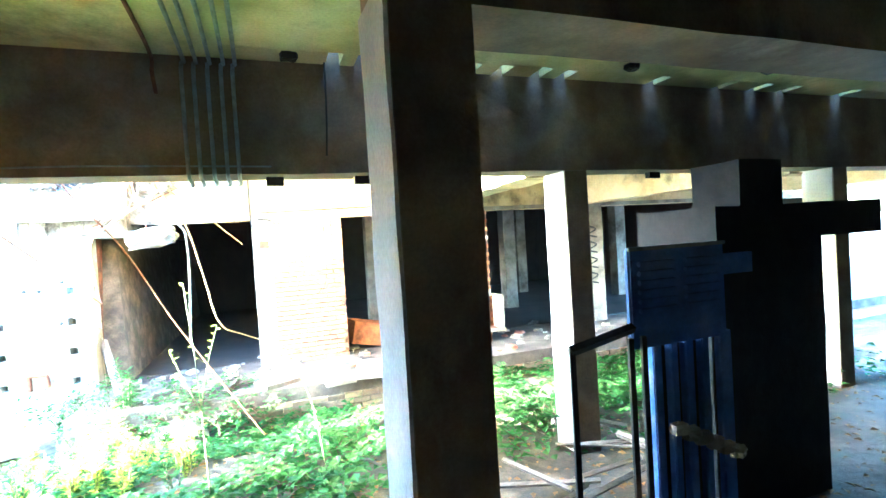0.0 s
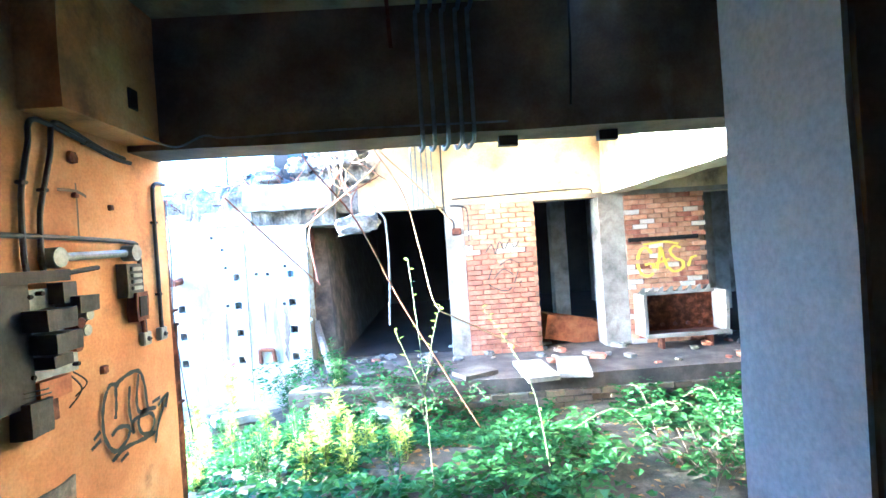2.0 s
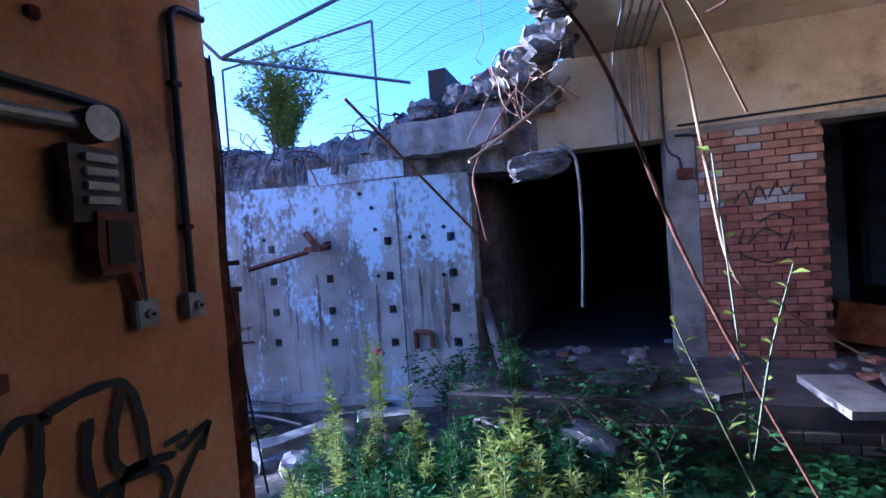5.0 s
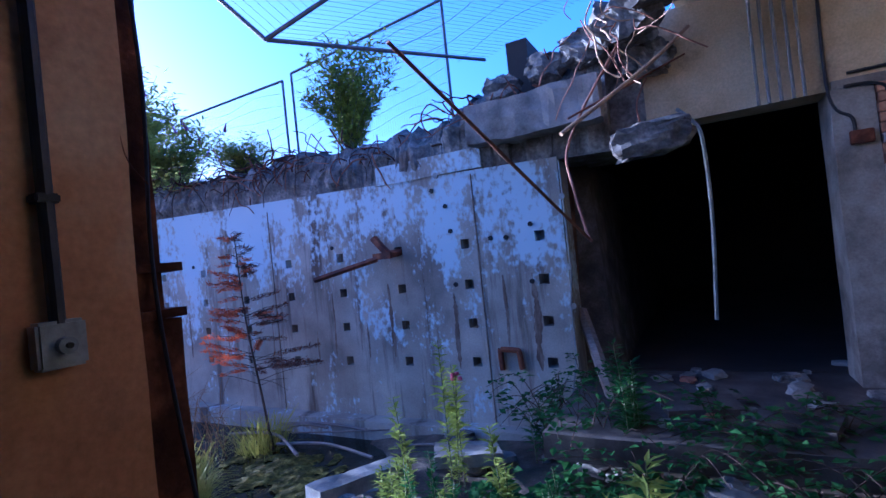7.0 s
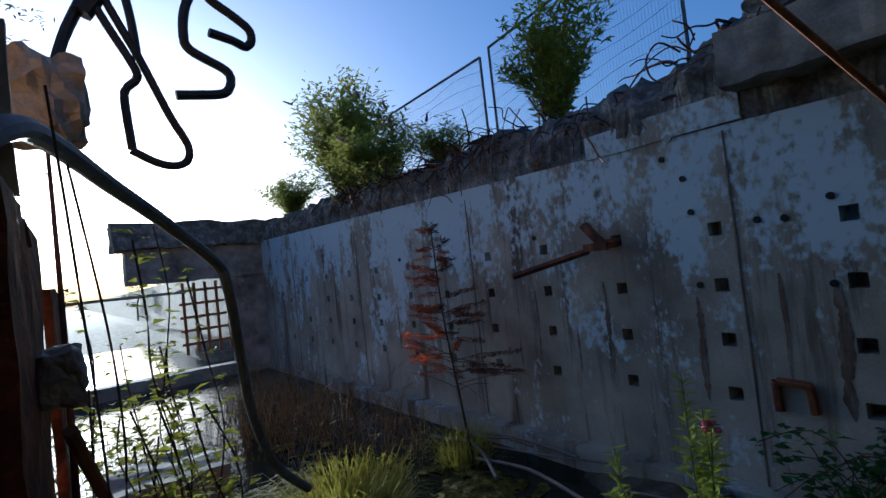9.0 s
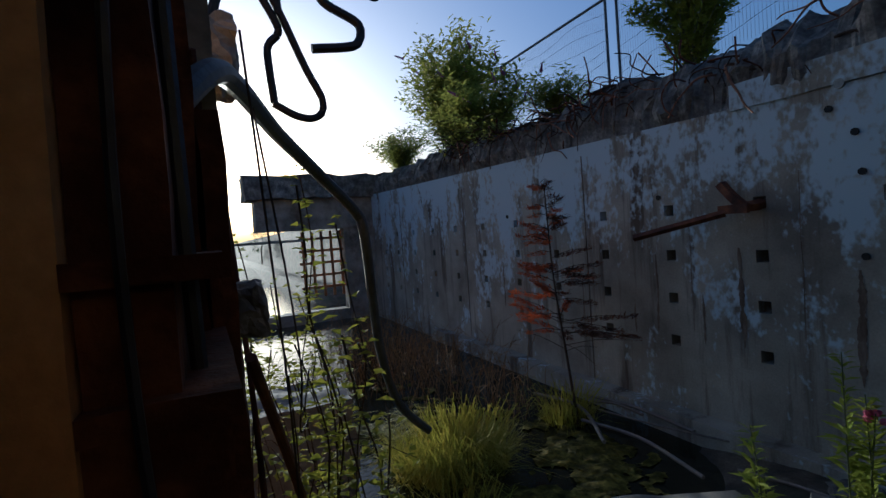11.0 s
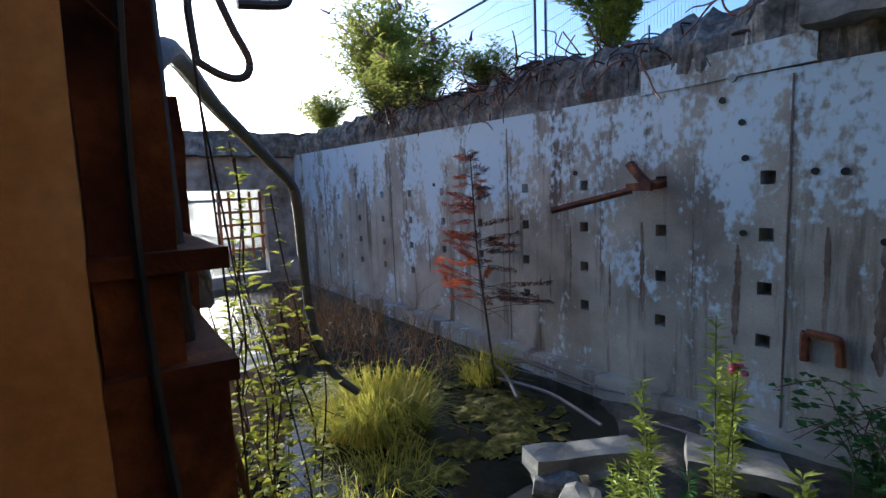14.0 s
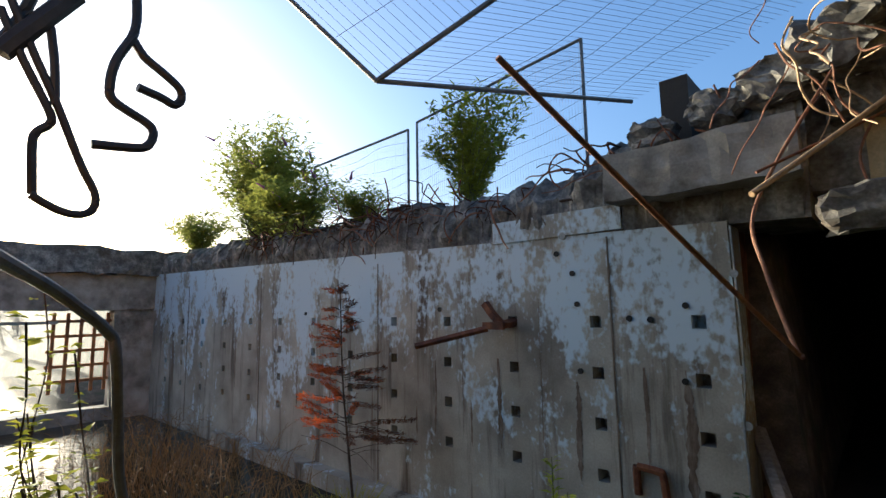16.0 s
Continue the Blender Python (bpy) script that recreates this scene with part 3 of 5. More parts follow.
def far_tree(x, y, h, seed):
    random.seed(seed)
    t = thing("tree", x, y, -0.4, "distant broadleaf tree with a dense dark crown", "tree", "trees beyond the basin")
    part("trunk", tube([(x, y, -0.5), (x + 0.2, y, h * 0.3), (x + 0.1, y + 0.2, h * 0.62)], h * 0.03, 7, 4, 0.4), BARK, t)
    spots = []
    for k in range(26):
        a, rr, zz = random.uniform(0, 6.28), h * 0.34 * random.random() ** 0.5, random.uniform(0.3, 0.97)
        c = Vector((x + math.cos(a) * rr * (1.25 - zz * 0.7), y + math.sin(a) * rr * (1.25 - zz * 0.7), h * zz))
        for q in range(42):
            p = c + Vector((random.gauss(0, 1), random.gauss(0, 1), random.gauss(0, 0.8))) * h * 0.055
            spots.append((p, any_way(0.6), h * 0.045, h * 0.03))
    leaves("crown", spots, LEAF_FAR, t)


for i, (x, y, h) in enumerate(((-40, 4.5, 5.0), (-46, 9, 5.6), (-52, -4, 6.2), (-44, 16, 6.5), (-60, 2, 6.0), (-38, -14, 7.0), (-57, 12, 6.0), (-34, -24, 7.5))):
    far_tree(x, y, h * 0.5, 100 + i)


# ---- plants on the wall head ----
def shrub(name, x, y, z, w, h, label, mat, n_stem, seed, flowers=0, leaf=0.09):
    random.seed(seed)
    t = thing(name, x, y, z, label, "shrub")
    st, spots, spikes = bmesh.new(), [], []
    for k in range(n_stem):
        a = random.uniform(0, 6.28)
        reach, top = w * random.uniform(0.1, 0.55), h * random.uniform(0.45, 1.0)
        tip = Vector((x + math.cos(a) * reach, y + math.sin(a) * reach * 0.6, z + top))
        mid = Vector((x + math.cos(a) * reach * 0.35, y + math.sin(a) * reach * 0.3, z + top * 0.55))
        base = Vector((x + random.uniform(-0.3, 0.3) * w * 0.5, y + random.uniform(-0.1, 0.1), z - 0.12))
        tube([base, mid, tip], 0.008, 4, 4, 0.35, st)
        for q in range(110):
            f = random.uniform(0.12, 1.0) ** 0.8
            p = (base.lerp(mid, f * 2) if f < 0.5 else mid.lerp(tip, f * 2 - 1)) + Vector((random.gauss(0, 1), random.gauss(0, 1), random.gauss(0, 1))) * w * 0.031
            spots.append((p, any_way(0.5), leaf * random.uniform(0.7, 1.4), leaf * 0.32))
        if k < flowers:
            spikes.append((tip, (tip - mid).normalized()))
    tagged(part("stem_tangle", st, STEM, t), kind="stuff")
    leaves("foliage", spots, mat, t)
    for p, d in spikes:
        d = (d + Vector((0, -0.8, -0.3))).normalized()
        part("flower_spike", tube([p, p + d * 0.08, p + d * 0.2], 0.030, 6, 3, 0.3), FLOWER, t, "mauve flower spike")
    return t


shrub("buddleia", -9.6, 9.3, 2.75, 2.9, 2.35, "tall buddleia shrub with mauve flower spikes on the wall head", LEAF_GREY, 80, 5, 10, 0.15)
shrub("buddleia", -8.0, 9.05, 2.60, 2.3, 0.95, "low spreading buddleia with drooping flowers on the wall head", LEAF_GREY, 60, 6, 10, 0.12)
shrub("sapling", -4.48, 9.35, 2.6, 1.45, 1.5, "slender leafy sapling behind the broken wall head", LEAF_BRIGHT, 46, 7, 0, 0.10)
shrub("weed_clump", -6.1, 9.0, 2.60, 1.6, 0.45, "straggling weeds on the broken wall head", LEAF_GREY, 26, 8, 0, 0.08)
shrub("weed_clump", -11.6, 9.0, 2.75, 2.4, 0.8, "straggling weeds on the broken wall head", LEAF_GREY, 34, 9, 0, 0.11)

random.seed(21)
for k in range(64):
    x = random.uniform(-9.6, -4.9)
    z = head_profile(x) - random.uniform(0.0, 0.15)
    pts = [Vector((x, 8.85, z))]
    d = Vector((random.uniform(-0.5, 0.5), -0.25, random.uniform(-0.1, 0.3)))
    for q in range(4):
        pts.append(pts[-1] + d * random.uniform(0.08, 0.2))
        d = (d + Vector((random.uniform(-0.6, 0.6), random.uniform(-0.1, 0.1), random.uniform(-0.7, 0.1)))).normalized() * 0.9
    solid("root", tube(pts, random.uniform(0.008, 0.017), 6, 4, 0.5), BARK, "bare twisted root hanging over the wall head", "root", "roots over the wall head")
random.seed(22)
for k in range(26):
    x = random.uniform(-5.6, -1.6)
    z = head_profile(x) + random.uniform(-0.25, 0.02)
    p = Vector((x, 8.72, z))
    kind = random.random()
    if kind < 0.45:
        pts = [p + Vector((0, 0.1, 0)), p + Vector((random.uniform(-0.05, 0.05), -0.05, 0.06)), p + Vector((random.uniform(-0.14, 0.14), -0.06, random.uniform(0.12, 0.32)))]
    else:
        s = random.choice((-1, 1))
        pts = [p + Vector((0, 0.1, 0)), p + Vector((0.05 * s, -0.12, 0.05)), p + Vector((0.14 * s, -0.16, -0.05)), p + Vector((0.13 * s, -0.15, -0.18)), p + Vector((0.06 * s, -0.14, -0.26))]
    solid("rebar", tube(pts, random.uniform(0.006, 0.010), 6, 4), RUST, "short bent rusty bar sticking out of broken concrete", "rebar", "bars in the wall head")

# ---- broken roof edge above the doorway: lumps, hanging chunk, bars ----
random.seed(23)
for k, (x, y, z, s) in enumerate(((-1.35, 8.75, 2.90, 0.20), (-1.0, 8.6, 2.98, 0.24), (-0.72, 8.35, 3.10, 0.22), (-0.62, 7.7, 3.20, 0.16), (-1.75, 8.8, 2.84, 0.16), (-0.9, 8.85, 2.7, 0.18), (-2.2, 8.82, 2.76, 0.15))):
    solid("broken_concrete", lump(x, y, z, s, s * 0.8, s * 0.7, 0.42, 7, k), BROKEN, "jagged lump of broken concrete at the roof edge", "rubble", "lumps along the roof edge")
hang = thing("hanging_concrete", -0.88, 8.32, 1.9, "broken slab fragment hanging on a bar above the doorway", "rubble")
part("fragment", lump(-0.89, 8.33, 1.93, 0.27, 0.10, 0.12, 0.30, 6, 9, (8, -8, 12)), BROKEN, hang)
part("bar", tube([(-0.95, 8.4, 2.02), (-0.98, 8.5, 2.25), (-0.9, 8.7, 2.5)], 0.008, 6), REBAR, hang)
solid("hanging_conduit", tube([(-0.70, 8.75, 2.20), (-0.60, 8.72, 2.08), (-0.54, 8.72, 1.92), (-0.53, 8.73, 1.3), (-0.58, 8.74, 0.45)], 0.016, 8), GALVANISED, "loose grey conduit hanging down in the doorway", "conduit")

BAR = "long rusty reinforcing bar bent out of the broken roof"
solid("rebar", tube([(-0.62, 4.72, 2.6), (-0.70, 4.80, 2.22), (-0.37, 4.76, 1.75), (-0.10, 5.10, 1.09), (0.41, 5.56, 0.05)], 0.006, 8), REBAR, BAR, "rebar", "long bars over the court")
solid("rebar", tube([(-0.42, 4.72, 2.55), (-0.29, 5.10, 2.31), (-0.08, 5.35, 1.95), (0.02, 5.50, 1.5), (0.11, 5.61, 1.07), (0.30, 5.85, 0.90), (0.96, 6.60, 0.46)], 0.0065, 8), REBAR_PALE, BAR, "rebar", "long bars over the court")
solid("rebar", tube([(-0.36, 4.72, 2.45), (-0.23, 5.10, 2.26), (0.02, 5.5, 2.04), (0.31, 6.04, 1.75)], 0.0065, 8), REBAR_PALE, BAR, "rebar", "long bars over the court")
solid("rebar", tube([(-1.69, 5.95, 2.10), (-1.46, 6.62, 1.65), (-1.25, 7.25, 1.24), (-1.22, 7.30, 1.20), (-1.25, 7.36, 1.24), (-1.36, 7.6, 1.57), (-1.42, 7.8, 1.85), (-1.30, 8.0, 2.2), (-1.05, 8.4, 2.75)], 0.010, 8), REBAR, "rusty bar bent into a long hanging hook", "rebar", "long bars over the court")
solid("rebar", tube([(-1.34, 7.33, 1.88), (-0.86, 8.2, 2.44), (-0.55, 8.75, 2.85)], 0.014, 8), REBAR_PALE, "straight sun-bleached bar sticking out of the roof", "rebar", "long bars over the court")
solid("rebar", tube([(-1.37, 7.7, 2.06), (-0.95, 8.1, 2.32), (-0.60, 8.7, 2.62)], 0.008, 8), RUST, "thin dark bar beside the bleached one", "rebar", "long bars over the court")
random.seed(24)
for k in range(15):
    a = Vector((random.uniform(-1.45, -0.75), random.uniform(8.1, 8.6), random.uniform(2.75, 3.05)))
    pts = [a]
    d = Vector((random.uniform(-0.4, 0.2), random.uniform(-0.5, 0.0), random.uniform(-0.9, 0.3)))
    for q in range(5):
        pts.append(pts[-1] + d.normalized() * random.uniform(0.08, 0.18))
        d += Vector((random.uniform(-0.8, 0.8), random.uniform(-0.4, 0.4), random.uniform(-0.7, 0.4)))
    solid("tie_wire", tube(pts, random.uniform(0.0035, 0.007), 6, 5), random.choice((REBAR, REBAR_PALE)), "tangled rusty tie wire in the broken roof edge", "wire", "tangled wires")


# ---- fence panels above the wall ----
def fence_panel(a, b, c, label, tubes, n_u=7, n_v=60, mat=GREY_PAINT):
    """A welded mesh panel spanned by the corner a and its neighbours b and c."""
    a, b, c = Vector(a), Vector(b), Vector(c)
    t = thing("fence_panel", *a, label, "fence", "mesh fence panels")
    for p, q in tubes:
        part("tube", tube([p, q], 0.018, 8, bend=False), mat, t)
    wires = bmesh.new()
    for i in range(1, n_v):
        s = a + (c - a) * (i / n_v)
        tube([s, s + (b - a)], 0.0016, 3, bend=False, bm=wires)
    for j in range(1, n_u):
        s = a + (b - a) * (j / n_u)
        sag = [s + (c - a) * f + Vector((0, 0, 0.05 * math.sin(f * 9 + j))) for f in (0, 0.25, 0.5, 0.75, 1.0)]
        tube(sag, 0.0022, 3, 4, bm=wires)
    tagged(part("mesh", wires, mat, t, "fine welded wire mesh"), kind="stuff")
    return t


A = Vector((-3.34, 6.90, 2.94))
B = Vector((-2.42, 9.00, 3.18))
C = A + Vector((0.76, 0.28, 0.36)) * 2.6
D = A + Vector((-0.40, -0.40, 0.56)) * 2.4
fence_panel(A, B, C, "fallen mesh fence panel lying over the broken roof edge", ((A, B), (A, C)), 6, 44)
fence_panel(A, D, C, "fallen mesh fence panel tipped against its neighbour", ((A, D),), 5, 40)
for p, q, r in (((-8.24, 9.6, 3.98), (-5.84, 9.6, 4.02), 2.7), ((-5.66, 9.6, 4.08), (-3.13, 9.6, 4.31), 2.7)):
    p, q = Vector(p), Vector(q)
    lo_p, lo_q = Vector((p.x, p.y, r)), Vector((q.x, q.y, r))
    fence_panel(p, lo_p, q, "upright grey mesh fence panel behind the wall", ((p, q), (p, lo_p), (q, lo_q)), 8, 70)

# ---- things fixed to the basin wall ----
arm = thing("bracket_arm", -3.5, 8.6, 1.27, "rusty steel arm sticking out of a wall pocket", "bracket")
part("bar", tube([(-4.296, 8.18, 1.075), (-3.70, 8.53, 1.235)], 0.030, 4, bend=False), RUST, arm)
part("plate", worn_box(-3.76, -3.52, 8.52, 8.56, 1.22, 1.29, 0.05, 0.012), RUST, arm)
part("claw", tube([(-3.53, 8.74, 1.29), (-3.57, 8.60, 1.27), (-3.64, 8.57, 1.33), (-3.76, 8.58, 1.46)], 0.045, 5), RUST, arm)
random.seed(25)
for x, z0, z1, w in ((-3.71, 0.14, 0.95, 0.030), (-4.525, 0.14, 0.89, 0.020), (-2.92, 0.02, 0.80, 0.034), (-2.06, 0.02, 0.95, 0.036), (-2.36, 0.24, 0.95, 0.022), (-4.05, 0.10, 0.55, 0.014),
                     (-11.9, -0.1, 0.9, 0.06), (-4.80, 0.10, 0.45, 0.014), (-5.55, 0.0, 0.55, 0.014), (-6.4, 0.2, 0.7, 0.016), (-3.25, 0.2, 1.5, 0.006), (-4.15, 0.2, 1.2, 0.006), (-7.2, 0.1, 0.8, 0.02), (-9.1, 0.2, 1.4, 0.02)):
    bm = bmesh.new()
    prev = None
    for i in range(35):
        z = z1 - (z1 - z0) * i / 34
        ww = w * (0.7 + 0.7 * noise.noise(Vector((x * 5, z * 6, 1))) + 0.5 * noise.noise(Vector((x * 9, z * 31, 4)))) * min(1.0, 0.3 + 0.10 * i, 0.2 + 0.16 * (34 - i))
        xm = x + 0.02 * noise.noise(Vector((x * 3, z * 2.5, 7)))
        pair = [bm.verts.new((xm - ww, 8.697, z)), bm.verts.new((xm + ww, 8.697, z))]
        if prev:
            bm.faces.new((prev[0], pair[0], pair[1], prev[1]))
        prev = pair
    solid("rust_run", bm, STAIN, "dark rust run down the wall", "stain", "rust runs", "structure")
for x, z in ((-2.98, 2.03), (-2.908, 1.70), (-2.878, 1.44), (-2.878, 0.89), (-2.445, 1.32), (-2.285, 1.31), (-2.03, 1.41), (-2.07, 0.87), (-3.05, 1.88), (-4.45, 1.42), (-6.1, 1.35), (-7.0, 1.4)):
    solid("bolt_hole", disc(x, 8.697, z, 0.024, 0.02, "y", 10), IRON, "small dark bolt hole", "hole", "bolt holes", "structure")
part("washer", disc(-2.98, 8.69, 2.03, 0.032, 0.02, "y"), CERAMIC, arm)
solid("stirrup_bracket", tube([(-2.45, 8.67, 0.03), (-2.45, 8.66, 0.21), (-2.42, 8.66, 0.23), (-2.28, 8.66, 0.22), (-2.26, 8.66, 0.19), (-2.25, 8.67, 0.04)], 0.030, 6, 3), RUST, "rusted stirrup bracket low on the wall", "bracket")
wire = thing("door_wire", -1.71, 8.72, 0.6, "loose pale cable clipped to the doorway edge", "cable")
part("cable", tube([(-1.70, 8.68, 1.95), (-1.69, 8.66, 1.0), (-1.72, 8.66, 0.6), (-1.72, 8.65, 0.2), (-1.78, 8.6, -0.2)], 0.008, 6), GALVANISED, wire)
for z in (1.62, 0.98, 0.62):
    part("clip", disc(-1.70, 8.67, z, 0.028, 0.02, "y"), CERAMIC, wire)
solid("leaning_post", tube([(-1.72, 9.05, 0.52), (-1.36, 8.35, -0.22)], 0.055, 6, bend=False), TIMBER, "grey timber leaning at the doorway", "timber")

# ---- roots and bar ends along the wall head ----
random.seed(301)
for k in range(85):
    x = random.uniform(-9.0, -2.5)
    p = Vector((x, 8.74 - random.uniform(0, 0.08), head_profile(x) - random.uniform(0.0, 0.30)))
    way = Vector((random.uniform(-1, 1), random.uniform(-0.25, 0.1), random.uniform(-0.5, 0.9)))
    pts = [p + Vector((0, 0.2, 0.02)), p]
    for q in range(4):
        way += Vector((random.gauss(0, 0.5), random.gauss(0, 0.12), random.gauss(-0.25, 0.5)))
        pts.append(pts[-1] + way.normalized() * random.uniform(0.07, 0.16))
    solid("root", tube(pts, random.uniform(0.006, 0.014), 6, 4, 0.5), random.choice((BARK, RUST_DARK, BARK, REBAR)), "dark bare root curling over the broken wall head", "root", "roots on the wall head")

# ---- wall end: rusty post, cables, stub with bent bars, grey pipe ----
post = thing("steel_post", -1.75, 4.84, -0.6, "rusted steel post with bolted collars at the wall end", "post")
part("shaft", worn_box(-1.86, -1.62, 4.805, 4.862, -0.7, 1.95, 0.06, 0.005, 70, 8.0), RUST_DARK, post)
part("casing", worn_box(-1.88, -1.61, 4.803, 4.890, -0.7, 1.13, 0.06, 0.005, 71, 8.0), RUST_DARK, post)
for z in (1.13, 1.225, 0.62):
    part("collar", worn_box(-1.90, -1.600, 4.803, 4.898, z, z + 0.018, 0.05, 0.004, 72, 9.0), RUST_DARK, post)
solid("casing_stump", worn_box(-2.30, -1.89, 4.50, 4.880, -0.9, 2.25, 0.08, 0.012, 170, 6.0), RUST_DARK, "dark rotted timber casing behind the post", "casing")
solid("timber_stump", worn_box(-2.62, -1.92, 4.884, 4.914, -0.9, 1.42, 0.06, 0.010, 171, 9.0), RUST_DARK, "splintered dark boards behind the post", "board")
solid("board", worn_box(-3.2, -2.66, 4.915, 4.935, -0.9, 1.30, 0.08, 0.010, 173, 9.0), RUST_DARK, "splintered dark boards behind the post", "board")
solid("board", worn_box(-2.12, -2.10, 4.882, 4.918, 1.425, 1.70, 0.04, 0.006, 172, 9.0), PALE_SLAB, "peeling pale board standing behind the post", "board")
random.seed(30)
for k in range(9):
    z = random.uniform(1.0, 2.0)
    pts = [Vector((-1.95 - random.uniform(0, 0.3), 4.88, z))]
    for q in range(5):
        pts.append(pts[-1] + Vector((random.uniform(-0.1, 0.03), random.uniform(-0.005, 0.010), random.uniform(-0.25, 0.12))))
    solid("tangled_cable", tube(pts, random.uniform(0.006, 0.013), 6), random.choice((CABLE, IRON, RUST_DARK)), "cut cable tangled round the wall end", "cable", "tangled cables")
solid("hanging_cable", tube([(-1.60, 4.83, 1.95), (-1.595, 4.845, 1.6), (-1.60, 4.835, 1.25), (-1.59, 4.85, 0.95), (-1.56, 4.90, 0.4)], 0.004, 6), CABLE, "thin black cable hanging down the rusty post", "cable")
solid("hanging_cable", tube([(-1.70, 4.86, 2.15), (-1.70, 4.88, 1.98), (-1.71, 4.872, 1.84), (-1.70, 4.867, 1.6), (-1.69, 4.87, 1.2), (-1.70, 4.875, 0.9)], 0.007, 8), CABLE, "thick black cable loop beside the post", "cable")
solid("wire", tube([(-1.60, 4.79, 1.60), (-1.598, 4.80, 1.46), (-1.595, 4.84, 1.40)], 0.0011, 5), RUST, "fine curled wire on the wall edge", "wire")
stub = thing("broken_stub", -2.3, 5.0, 1.3, "broken concrete stub hanging in bent reinforcing bars", "rubble")
part("stub", lump(-3.90, 4.93, 2.18, 0.22, 0.15, 0.17, 0.3, 8, 30), CONCRETE, stub)
part("lower_stub", lump(-2.30, 4.945, 1.12, 0.05, 0.035, 0.05, 0.3, 5, 31), BROKEN, stub)
part("stem_bar", tube([(-2.28, 4.95, -0.7), (-2.27, 4.95, 0.5), (-2.75, 4.95, 1.2), (-3.85, 4.93, 2.1)], 0.007, 8), RUST_DARK, stub)
BX = -3.9
loops = {
    0.025: ([(5.631, 3.170), (5.628, 2.965), (5.553, 2.769), (5.534, 2.634), (5.559, 2.548), (5.724, 2.469), (5.755, 2.412), (5.731, 2.340), (5.672, 2.307), (5.471, 2.281)],
             [(5.631, 2.915), (5.683, 2.837), (5.787, 2.775), (5.875, 2.720), (5.892, 2.663), (5.857, 2.620), (5.781, 2.637), (5.660, 2.652)]),
    0.0205: ([(5.117, 2.912), (5.218, 2.667), (5.321, 2.440), (5.430, 2.177), (5.506, 2.030), (5.504, 1.950), (5.448, 1.911), (5.357, 1.920), (5.249, 1.977)],
             [(5.082, 2.852), (5.180, 2.622), (5.291, 2.403), (5.301, 2.342), (5.256, 2.292), (5.244, 2.224), (5.258, 1.986)], [(5.271, 2.837), (5.298, 2.640), (5.312, 2.439)]),
    0.048: ([(5.099, 2.633), (5.208, 2.810), (5.360, 3.050)],),
}
for r, group_ in loops.items():
    for pts in group_:
        part("bent_bar", tube([(BX + 0.015 * math.sin(i), y, z) for i, (y, z) in enumerate(pts)], r, 8), IRON, stub, "dark bent reinforcing bar")
part("root_bar", tube([(-3.88, 4.95, 2.2), (-3.92, 5.02, 2.5), (-3.92, 5.16, 2.85), (-3.9, 5.22, 3.1)], 0.026, 8), IRON, stub)
solid("grey_pipe", tube([(-1.95, 4.865, 1.44), (-2.05, 4.912, 1.512), (-2.20, 4.955, 1.54), (-2.52, 5.063, 1.525), (-2.80, 5.21, 1.468), (-3.02, 5.39, 1.348), (-3.06, 5.43, 1.262),
                         (-3.22, 5.49, 1.022), (-3.33, 5.545, 0.720), (-3.42, 5.645, 0.445), (-3.454, 5.80, 0.267)], 0.020, 10), GREY_PAINT, "bent grey steel pipe hanging over the water", "pipe")
for pts, r in (([(-2.10, 4.96, 1.6), (-2.14, 4.98, 1.3), (-2.18, 5.0, 0.9), (-2.15, 5.0, 0.4), (-2.2, 5.04, -0.5)], 0.0022), ([(-2.2, 4.98, 1.5), (-2.25, 5.02, 1.2), (-2.22, 5.03, 1.0), (-2.3, 5.03, 0.85), (-2.38, 5.06, 0.84)], 0.0022)):
    solid("dead_vine", tube(pts, r, 6), BARK, "dead woody vine at the wall end", "vine", "vines at the wall end")
solid("rusty_pipe", tube([(-2.4, 4.95, 1.0), (-2.9, 5.12, 0.3), (-3.3, 5.3, -0.7)], 0.014, 8), RUST, "thin rusty pipe slanting into the water", "pipe")

# ---- switchgear and conduits on the ochre wall ----
WX = -1.60
panel = thing("electrical_switchgear", WX, 3.8, 1.25, "stripped electrical switch panel with burnt relays on a zinc plate", "switchgear")
part("backing", worn_box(WX, WX + 0.05, 3.40, 3.66, 1.00, 1.52, 0.08, 0.006, 171), BAKELITE, panel, "charred backing board")
part("zinc_plate", worn_box(WX + 0.012, WX + 0.032, 3.62, 3.93, 1.08, 1.47, 0.06, 0.004, 172), CERAMIC, panel, "bent zinc mounting plate")
part("hood", worn_box(WX, WX + 0.09, 3.44, 3.84, 1.495, 1.545, 0.06, 0.005, 173), IRON, panel)
part("lever", tube([(WX + 0.05, 3.82, 1.525), (WX + 0.05, 4.08, 1.545)], 0.012, 6, bend=False), IRON, panel)
part("top_relay", worn_box(WX + 0.03, WX + 0.10, 3.78, 3.86, 1.40, 1.49, 0.03, 0.006, 174), BAKELITE, panel)
random.seed(31)
for k, (y, z, w, h, d) in enumerate(((3.70, 1.34, 0.17, 0.085, 0.12), (3.88, 1.385, 0.13, 0.07, 0.11), (3.72, 1.24, 0.15, 0.08, 0.13), (3.73, 1.16, 0.10, 0.05, 0.09))):
    part("relay", worn_box(WX + 0.03, WX + 0.03 + d, y - w / 2, y + w / 2, z - h / 2, z + h / 2, 0.03, 0.007, 180 + k, 11.0), BAKELITE, panel, "burnt black relay")
